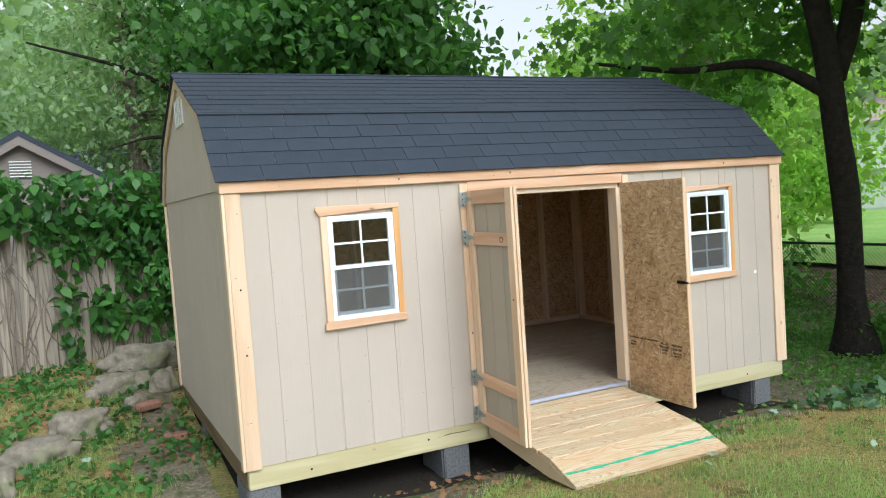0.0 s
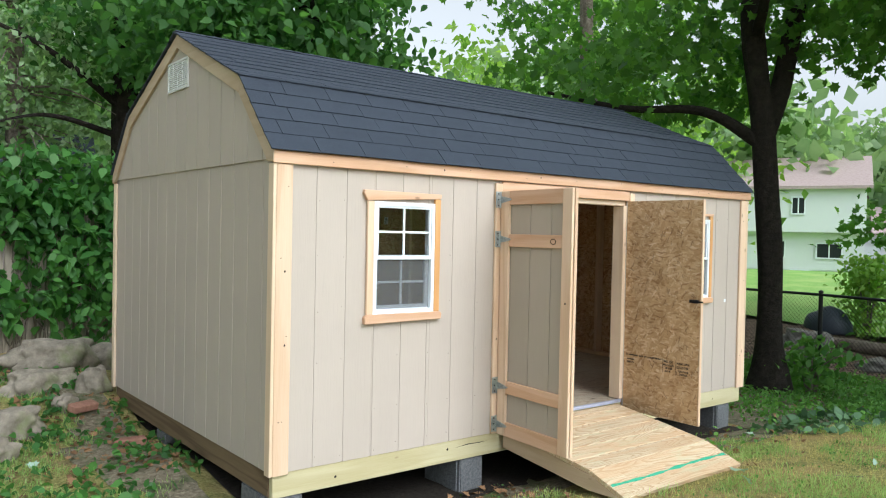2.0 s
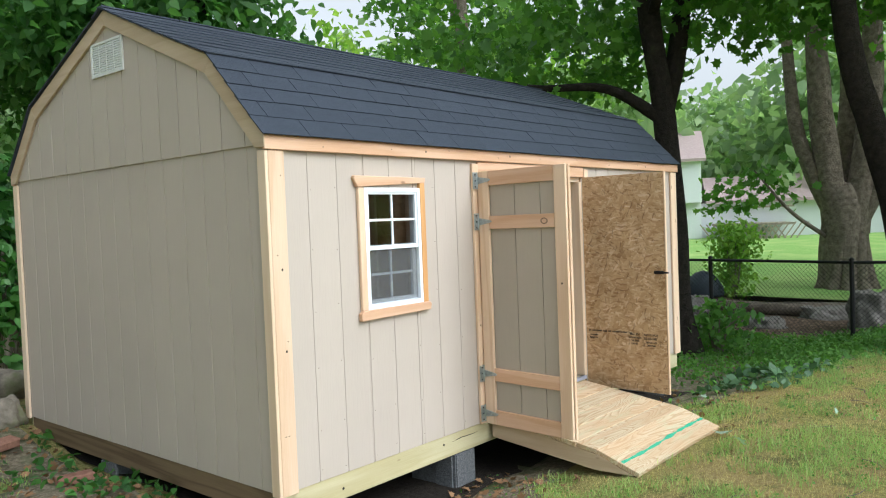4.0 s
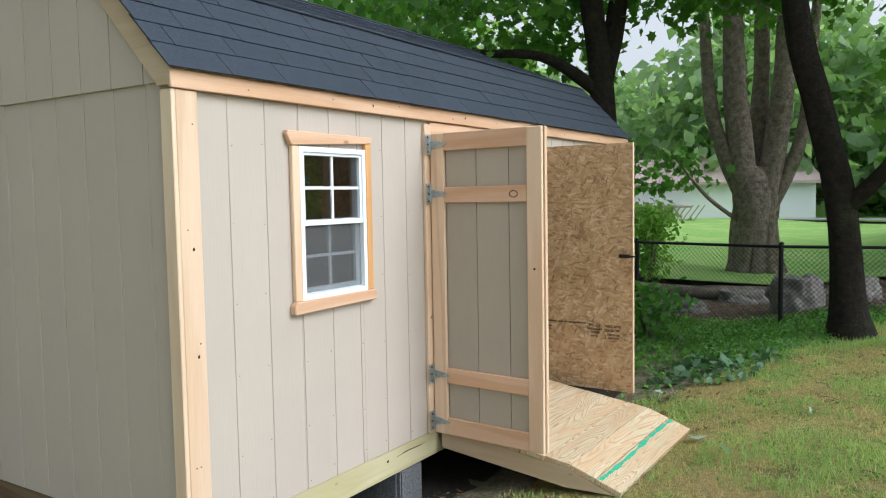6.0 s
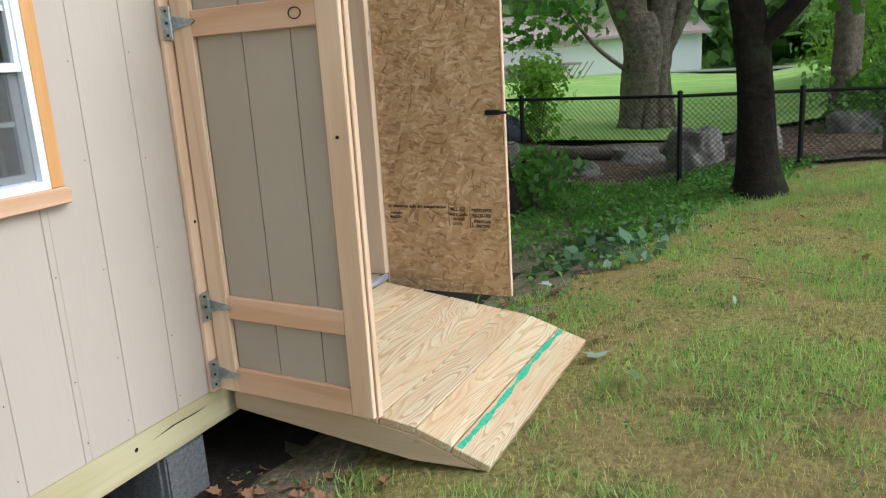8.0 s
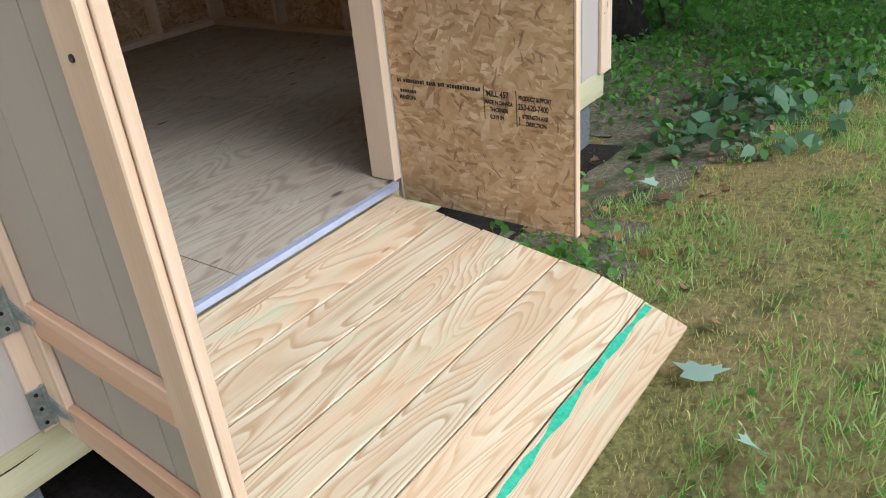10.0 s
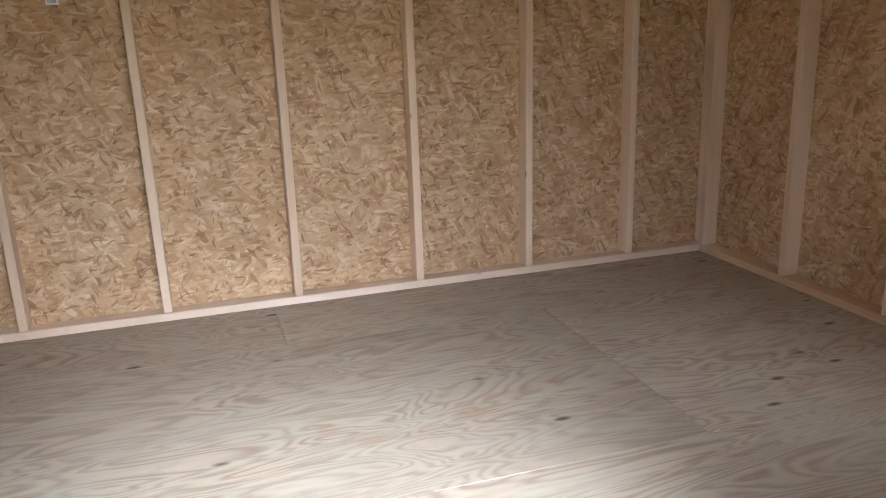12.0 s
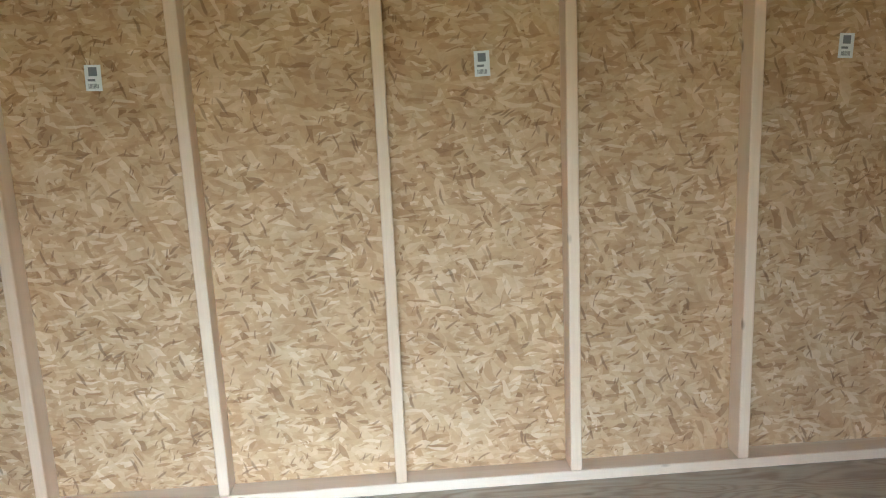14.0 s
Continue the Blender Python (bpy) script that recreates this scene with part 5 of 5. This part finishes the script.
# shrubs at the far right, behind the wire fence and beside the shed
for k, (x, y, z, rx, rz, m, nm) in enumerate([(13.6, 2.6, 0.6, 0.42, 0.85, 55, 1), (11.9, -4.6, 0.6, 1.3, 0.9, 90, 1), (15, -8, 1.2, 2.2, 1.6, 120, 1), (15.5, -3.4, 1.3, 1.5, 1.5, 120, 1), (12.4, -3.2, 0.35, 0.9, 0.6, 60, 0), (20, -5.5, 2.4, 2.4, 2.4, 150, 1), (6.4, 3.6, 0.2, 1.0, 0.6, 70, 0), (9.0, 4.4, 0.3, 1.2, 0.8, 70, 0), (8.6, 6.0, 0.9, 1.6, 1.3, 90, 1), (7.4, 0.6, 0.05, 0.4, 0.3, 16, 0), (7.8, 8.0, 1.5, 1.8, 1.9, 110, 1), (11.0, 9.0, 1.8, 2.4, 2.2, 140, 1), (24, -4, 1.2, 2.5, 1.8, 120, 1), (30, -9, 2.0, 4, 3.0, 160, 0)]):
    gg = np.random.default_rng(60 + k)
    sh = thing("shrub", "leafy green shrub growing at the yard's edge", "shrub", group="shrubs round the yard")
    p = clumps(gg, [((x, y, z), (rx, rx, rz), m)], 24, 0.17)
    p[:, 2] = np.maximum(p[:, 2], -0.25)
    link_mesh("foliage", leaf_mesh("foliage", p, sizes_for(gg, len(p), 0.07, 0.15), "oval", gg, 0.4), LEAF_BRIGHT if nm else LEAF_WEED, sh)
    bm = bmesh.new()
    for q in range(7):
        a = q * 0.9
        tube(bm, *smooth_line([(x, y, -0.45, 0.025), (x + 0.3 * rx * math.cos(a), y + 0.3 * rx * math.sin(a), z * 0.8, 0.016), (x + 0.7 * rx * math.cos(a), y + 0.7 * rx * math.sin(a), z + 0.5 * rz, 0.005)], 3), 5)
    tagged(part("stems", bm, BARK_GREY, sh), "thin brown stems", kind="stuff")

# ---- wire fence ----
cf = thing("chain_link_fence", "black chain-link fence with round posts", "fence")
posts = [(9.35, 7.6), (9.28, 4.5), (9.2, 1.38), (8.78, -0.66), (8.98, -1.92), (9.1, -4.4), (9.2, -7.0)]
TOPZ = 0.82
for x, y in posts:
    bm = bmesh.new()
    tube(bm, [(x, y, -0.6), (x, y, TOPZ + 0.03)], [0.03, 0.03], 10)
    p = part("post", bm, BLACK_IRON, cf)
    bm = bmesh.new()
    tube(bm, [(x, y, TOPZ + 0.031), (x, y, TOPZ + 0.05), (x, y, TOPZ + 0.065)], [0.036, 0.034, 0.012], 10)
    part("cap", bm, BLACK_IRON, p)
wire = bmesh.new()
for (xa, ya), (xb, yb) in zip(posts, posts[1:]):
    bm = bmesh.new()
    tube(bm, [(xa, ya, TOPZ), (xb, yb, TOPZ)], [0.02, 0.02], 8)
    part("top_rail", bm, BLACK_IRON, cf)
    L = math.hypot(xb - xa, yb - ya)
    ux, uy = (xb - xa) / L, (yb - ya) / L
    H, cell = 1.02, 0.062
    for k in range(int(-H / cell), int(L / cell) + 1):
        for sgn in (1, -1):
            s0, s1 = k * cell, k * cell + H
            a, b = max(s0, 0), min(s1, L)
            if b <= a:
                continue
            za, zb = (a - s0), (b - s0)
            if sgn < 0:
                za, zb = H - za, H - zb
            base = TOPZ - H
            P, Q = Vector((xa + ux * a, ya + uy * a, base + za)), Vector((xa + ux * b, ya + uy * b, base + zb))
            r = 0.0022
            n1 = Vector((-uy, ux, 0)) * r
            n2 = (Q - P).normalized().cross(n1.normalized()) * r
            vs = [wire.verts.new(p + o) for p in (P, Q) for o in (n1, n2, -n1 - n2)]
            for i in range(3):
                j = (i + 1) % 3
                wire.faces.new((vs[i], vs[j], vs[3 + j], vs[3 + i]))
tagged(part("wire_mesh", wire, BLACK_IRON, cf), "black diamond wire mesh", kind="stuff")

for k, (x, y, sx, sy, sz) in enumerate([(10.3, -0.62, 0.36, 0.34, 0.52), (10.6, -1.35, 0.30, 0.28, 0.36), (9.7, 1.9, 0.25, 0.25, 0.2), (10.2, 0.9, 0.3, 0.33, 0.2), (11.6, 0.4, 0.4, 0.4, 0.22), (11.2, 2.6, 0.4, 0.4, 0.3), (12.0, -2.6, 0.4, 0.4, 0.3)]):
    boulder(x, y, sx, sy, sz, ROCK_GREY, 40 + 3 * k, k * 40, "grey boulder resting in the mulch bed", "boulders behind the wire fence")
for k, (x, y, L, tn) in enumerate([(11.9, 1.9, 1.5, 82), (10.4, 6.2, 1.6, 100), (9.9, 5.6, 1.4, 80), (11.9, -0.2, 1.3, 95)]):
    bm = bmesh.new()
    tube(bm, *smooth_line([(-L, 0, 0.12, 0.10), (0, 0.03, 0.12, 0.11), (L, 0, 0.12, 0.09)], 4), 9, 0.2, k)
    tagged(part("log", bm, BARK_GREY, m=pose(x, y, ground_z(x, y) + 0.02, 0, 0, tn), smooth=True), "weathered log lying as garden edging", "log", "logs edging the bed")
bm = bmesh.new()
bmesh.ops.create_icosphere(bm, subdivisions=3, radius=0.5)
for v in bm.verts:
    v.co = Vector((v.co.x * 0.8, v.co.y * 0.9, max(-0.05, v.co.z * 0.9 * (1 + 0.3 * noise.noise(v.co * 3)))))
tagged(part("tarp_heap", bm, TARP, m=pose(13.2, 3.15, -0.12), smooth=True), "dark blue plastic tarp bundled over something", "tarp")


# ---- white house far off ----
def far_house(m):
    h = thing("white_house", "two-storey white clapboard house with faded roof", "house", m=m)
    W, D = 8.0, 9.0
    part("wall", box(-W / 2, W / 2, 0, D, -0.6, 4.3), SIDING_WHITE, h)
    lap = None
    for k in range(26):
        bm = box(-W / 2 - 0.02, W / 2 + 0.02, -0.03, -0.002, 0, 0.15)
        for v in bm.verts:
            if v.co.z > 0.1:
                v.co.y += 0.018 if v.co.y < -0.01 else 0
        if lap is None:
            lap = part("clapboard", bm, SIDING_WHITE, h, m=pose(0, 0, 0.3))
        else:
            bm.free()
            link_mesh("clapboard", lap.data, SIDING_WHITE, h, pose(0, 0, 0.3 + 0.152 * k))
    part("overhang", box(-W / 2 - 0.05, W / 2 + 0.05, -0.5, -0.032, 2.15, 4.3), SIDING_WHITE, h)
    part("roof", prism([(-0.8, 4.25), (D / 2, 6.1), (D + 0.4, 4.25), (D + 0.4, 4.4), (D / 2, 6.3), (-0.8, 4.4)], "x", -W / 2 - 0.3, W / 2 + 0.3), ROOF_PINK, h)
    for x, z, w, hh, y in ((-2.2, 3.0, 0.66, 0.9, -0.51), (1.1, 3.0, 0.66, 0.9, -0.51), (-2.2, 0.85, 0.66, 0.9, -0.04), (0.3, 0.85, 0.5, 0.9, -0.04), (2.5, 0.85, 1.2, 0.8, -0.04), (1.2, -0.1, 0.9, 0.4, -0.04)):
        wd = part("window", sheet_with_holes(x - w / 2, x + w / 2, y - 0.05, y, z, z + hh, [(x - w / 2 + 0.07, x - 0.03, z + 0.07, z + hh - 0.07), (x + 0.03, x + w / 2 - 0.07, z + 0.07, z + hh - 0.07)]), VINYL, h)
        part("pane", box(x - w / 2 + 0.05, x + w / 2 - 0.05, y - 0.02, y - 0.01, z + 0.05, z + hh - 0.05), DARK_PANE, wd)
    wing = part("wing", box(W / 2 + 0.03, W / 2 + 11, 1.5, 8, -0.6, 2.1), SIDING_WHITE, h)
    part("wing_roof", prism([(1.0, 2.05), (4.8, 3.4), (8.4, 2.05), (8.4, 2.2), (4.8, 3.6), (1.0, 2.2)], "x", W / 2 + 0.31, W / 2 + 11.3), ROOF_PINK, wing)
    deck = part("deck", box(W / 2 + 0.6, W / 2 + 4.2, -2.0, 1.4, 0.9, 1.0), OLD_WOOD, h, "brown timber deck with lattice skirt")
    for k in range(26):
        part("lattice_strip", box(-0.03, 0.03, -2.03, -2.0, -0.3, 1.25), OLD_WOOD, deck, m=pose(W / 2 + 0.6 + 0.14 * k, 0, 0, 0, 35 if k % 2 else -35, 0))
    part("deck_rail", box(W / 2 + 0.6, W / 2 + 4.2, -2.0, -1.94, 1.75, 1.85), OLD_WOOD, deck)
    return h


far_house(pose(35.4, 16.4, -0.1, 0, 0, -66))
tagged(part("driveway", box(-9, 9, -1.2, 1.2, -0.02, 0.03), plain("pale_asphalt", (0.30, 0.31, 0.33), 0.9), m=pose(40, -1.0, 0.12, 0, 0, 80)), "pale grey driveway beyond the lawn", "driveway", kind="structure")


# ---- ground cover ----
def scatter(n, x0, x1, y0, y1, g, keep=None):
    x, y = g.uniform(x0, x1, n), g.uniform(y0, y1, n)
    ok = ~((x > -0.02) & (x < LONG + 0.02) & (y > -0.03) & (y < DEEP + 0.02)) & ~((x > 1.7) & (x < 2.98) & (y > -1.12) & (y < 0.1))
    if keep is not None:
        ok &= keep(x, y)
    x, y = x[ok], y[ok]
    z = np.array([ground_z(a, b) for a, b in zip(x, y)])
    return np.stack([x, y, z], 1)


g = np.random.default_rng(71)


def bare_value(x, y):
    """Above zero where grass gives way to trodden earth: a strip along the shed and the shade under the maples."""
    edge = y + 0.62 + (0.16 * (x - 3.2) if x > 3.2 else 0.0)
    out = min(edge, 9.0 - x, x + 0.5, 4.4 - y)
    return out + 0.45 * noise.noise((x * 0.9, y * 0.9, 5)) + 0.3 * noise.noise((x * 3.1, y * 3.1, 8))


bm = bmesh.new()
corner = {}


def earth_corner(i, j):
    if (i, j) not in corner:
        x, y = -1.4 + 0.08 * i + 0.03 * noise.noise((i * 0.9, j * 0.9, 1)), -1.9 + 0.08 * j + 0.03 * noise.noise((i * 0.9, j * 0.9, 4))
        corner[i, j] = bm.verts.new((x, y, ground_z(x, y) + 0.008))
    return corner[i, j]


for i in range(130):
    for j in range(76):
        x, y = -1.36 + 0.08 * i, -1.86 + 0.08 * j
        if bare_value(x, y) > 0 and not (-0.1 < x < LONG and y > -0.1):
            bm.faces.new((earth_corner(i, j), earth_corner(i + 1, j), earth_corner(i + 1, j + 1), earth_corner(i, j + 1)))
EARTH = speckled("trodden_earth", [(0.3, (0.08, 0.07, 0.045)), (0.5, (0.21, 0.18, 0.125)), (0.72, (0.38, 0.33, 0.24))], 34, 0.95, 0.9, 8, (4.5, (0.07, 0.10, 0.035), 0.48, 0.66), dist=0.03)
tagged(part("trodden_earth", bm, EARTH, smooth=True), "trodden brown earth with leaf crumbs round the shed", "earth", kind="structure")


def patch_value(x, y):
    return np.array([noise.noise((a * 1.3, b * 1.3, 7)) + 0.7 * noise.noise((a * 4.0, b * 4.0, 2)) for a, b in zip(x, y)])


grow = lambda x, y: np.array([bare_value(a, b) for a, b in zip(x, y)]) < g.uniform(-0.1, 0.45, len(x)) ** 2
p = scatter(300000, -3.2, 8.5, -4.2, 3.6, g, lambda x, y: (patch_value(x, y) + g.uniform(-0.16, 0.16, len(x)) > 0.03) & grow(x, y))
tagged(link_mesh("grass", leaf_mesh("grass", p - np.array((0, 0, 0.004)), sizes_for(g, len(p), 0.02, 0.075), "blade", g, upright=True), GRASS), "short patchy green lawn grass", "grass", kind="stuff")
p = scatter(150000, -3.2, 8.5, -4.2, 0.6, g, lambda x, y: (patch_value(x, y) + g.uniform(-0.15, 0.15, len(x)) < 0.06) & grow(x, y))
STRAW = leaf_material("straw_blade", (0.46, 0.37, 0.13), (0.88, 0.74, 0.36), 0.3, 0.8)
tagged(link_mesh("straw_grass", leaf_mesh("straw_grass", p - np.array((0, 0, 0.006)), sizes_for(g, len(p), 0.015, 0.04), "blade", g, upright=True), STRAW), "dry yellow moss and thatch patches", "grass", kind="stuff")
p = scatter(15000, 2.9, 9.4, -2.6, 4.2, g, lambda x, y: (y > -0.8 - 0.25 * (x - 4)) & (g.uniform(0, 1, len(x)) < np.clip((x - 4.4) / 3.0, 0.06, 1)))
p = np.concatenate([p, scatter(140, 2.99, 3.4, -0.7, -0.06, g)])
p = np.repeat(p, 3, axis=0) + g.normal(size=(len(p) * 3, 3)) * np.array((0.06, 0.06, 0.02)) + np.array((0, 0, 0.05))
tagged(link_mesh("weeds", leaf_mesh("weeds", p, sizes_for(g, len(p), 0.025, 0.065), "oval", g, 0.5), LEAF_WEED), "low leafy weeds under the trees", "weeds", kind="stuff")
p = scatter(1700, -2.8, 0.0, 0.6, 4.8, g, lambda x, y: patch_value(x * 1.6, y * 1.6) > -0.05)
p = np.repeat(p, 3, axis=0) + g.normal(size=(len(p) * 3, 3)) * np.array((0.05, 0.05, 0.02)) + np.array((0, 0, 0.04))
tagged(link_mesh("ground_ivy", leaf_mesh("ground_ivy", p, sizes_for(g, len(p), 0.04, 0.09), "oval", g, 0.5), LEAF_VINE), "small green plants among the stones", "weeds", kind="stuff")
p = np.concatenate([scatter(1300, -2.4, 0.0, 1.0, 4.4, g), scatter(800, 3.0, 9.0, -1.0, 3.0, g), scatter(500, 0.0, 3.6, -0.8, 0.1, g), scatter(60, 3, 6, -3, -1, g)])
tagged(link_mesh("fallen_leaves", leaf_mesh("fallen_leaves", p + np.array((0, 0, 0.012)), sizes_for(g, len(p), 0.025, 0.065), "maple", g, flat=True), LEAF_DRY), "curled brown fallen leaves", "leaves", kind="stuff")
p = scatter(5200, 0.2, 6.5, -3.6, 0.0, g, lambda x, y: patch_value(x, y) > -0.1)
tagged(link_mesh("clover", leaf_mesh("clover", p + np.array((0, 0, 0.012)), sizes_for(g, len(p), 0.012, 0.03), "oval", g, 0.6), LEAF_WEED), "tiny clover leaves in the lawn", "clover", kind="stuff")
# wilted cut leaves in a heap beside the ramp
p = np.clip(g.normal(size=(260, 3)), -1.5, 1.5) * np.array((0.46, 0.27, 0.03)) + np.array((5.1, -0.72, 0))
p[:, 2] = [ground_z(a, b) + abs(c) + 0.03 for a, b, c in p]
tagged(link_mesh("cut_foliage_heap", leaf_mesh("cut_foliage_heap", p, sizes_for(g, len(p), 0.05, 0.12), "oval", g, 0.3), leaf_material("wilted_leaf", (0.035, 0.09, 0.04), (0.14, 0.25, 0.13), 0.2)), "heap of wilted cut green foliage on the grass", "leaf heap", kind="stuff")
for x, y, s, tn in ((2.72, -1.21, 0.14, 20), (2.90, -1.05, 0.07, 80), (2.52, -1.42, 0.09, 140), (2.98, -1.0, 0.05, 200), (4.0, -0.6, 0.08, 60), (3.6, -1.7, 0.05, 10), (-0.9, 1.6, 0.08, 100), (2.95, -0.93, 0.05, 20)):
    gl = np.random.default_rng(int(x * 100 + 999))
    me = leaf_mesh("fallen_leaf", np.array([[0.0, 0.0, 0.0]]), np.array([s]), "maple", gl, flat=True)
    tagged(link_mesh("fallen_leaf", me, LEAF_PALE, None, pose(x, y, ground_z(x, y) + 0.03, 0, 0, tn)), "pale upturned leaf lying on the lawn", "leaf", "pale fallen leaves")
for k in range(14):
    x, y = g.uniform(1.5, 5.5), g.uniform(-3.2, -0.9)
    if 1.6 < x < 3.05 and y > -1.2:
        continue
    bm = bmesh.new()
    tube(bm, [(0, 0, 0), (0.08, 0.02, 0.004), (0.17, 0.0, 0.0)], [0.003, 0.0025, 0.0015], 5)
    tagged(part("twig", bm, BARK_GREY, m=pose(x, y, ground_z(x, y) + 0.018, 0, 0, g.uniform(0, 360))), "thin dry twig on the grass", "twig", "twigs on the lawn")

nail_bm = bmesh.new()
add_box(nail_bm, -0.0025, 0.0025, -0.001, 0.001, -0.0025, 0.0025)
nail = part("nail_head", nail_bm, INK, trim, m=pose(0.05, -0.0218, 0.5))
for x, z in ((0.03, 0.5), (0.07, 0.98), (0.03, 1.42), (0.07, 1.82), (4.73, 0.5), (4.77, 1.2), (4.74, 1.75)):
    link_mesh("nail_head", nail.data, INK, trim, pose(x, -0.0218, z))
for k in range(9):
    link_mesh("nail_head", nail.data, INK, trim, pose(0.35 + 0.52 * k, -0.0318, 1.975 + 0.012 * (k % 3)))
bm = bmesh.new()
bmesh.ops.create_icosphere(bm, subdivisions=1, radius=1.0)
for v in bm.verts:
    v.co = Vector((v.co.x * 0.006, v.co.y * 0.0012, v.co.z * 0.008))
knot = part("knot", bm, BARK, trim, "dark knot", m=pose(0.055, -0.0214, 1.345))
for x, y, z in ((0.06, -0.0214, 0.93), (1.662, -0.0214, 0.86), (1.17, -0.0314, 1.985), (2.05, -0.0314, 1.99), (4.15, -0.0314, 1.98)):
    link_mesh("knot", knot.data, BARK, trim, pose(x, y, z))
rn = random.Random(17)
for k in range(1, 24):
    x = 0.055 + k * SIDE_WALL + (0.018 if k % 2 else -0.018)
    for z in (0.25, 0.48, 0.80, 1.12, 1.44, 1.76):
        if any(a - 0.09 < x < b + 0.09 and c - 0.09 < z < d + 0.09 for a, b, c, d in WIN + [DOOR]) or not 0.12 < x < LONG - 0.12:
            continue
        link_mesh("nail_head", nail.data, INK, wall_front, pose(x + rn.uniform(-0.004, 0.004), -0.0006, z + rn.uniform(-0.02, 0.02)) @ Matrix.Diagonal((0.65, 1, 0.65, 1)))
part("crack", prism([(1.34, 0.150), (1.45, 0.156), (1.56, 0.153), (1.62, 0.158), (1.55, 0.158), (1.44, 0.162)], "y", 0.0030, 0.0036), INK, rim, "dark drying split")
for kx, kz in ((0.42, 0.12), (1.27, 0.15), (2.1, 0.10), (3.3, 0.14), (4.35, 0.13)):
    link_mesh("knot", knot.data, BARK, rim, pose(kx, 0.0034, kz) @ Matrix.Diagonal((1.5, 1, 1.1, 1)))
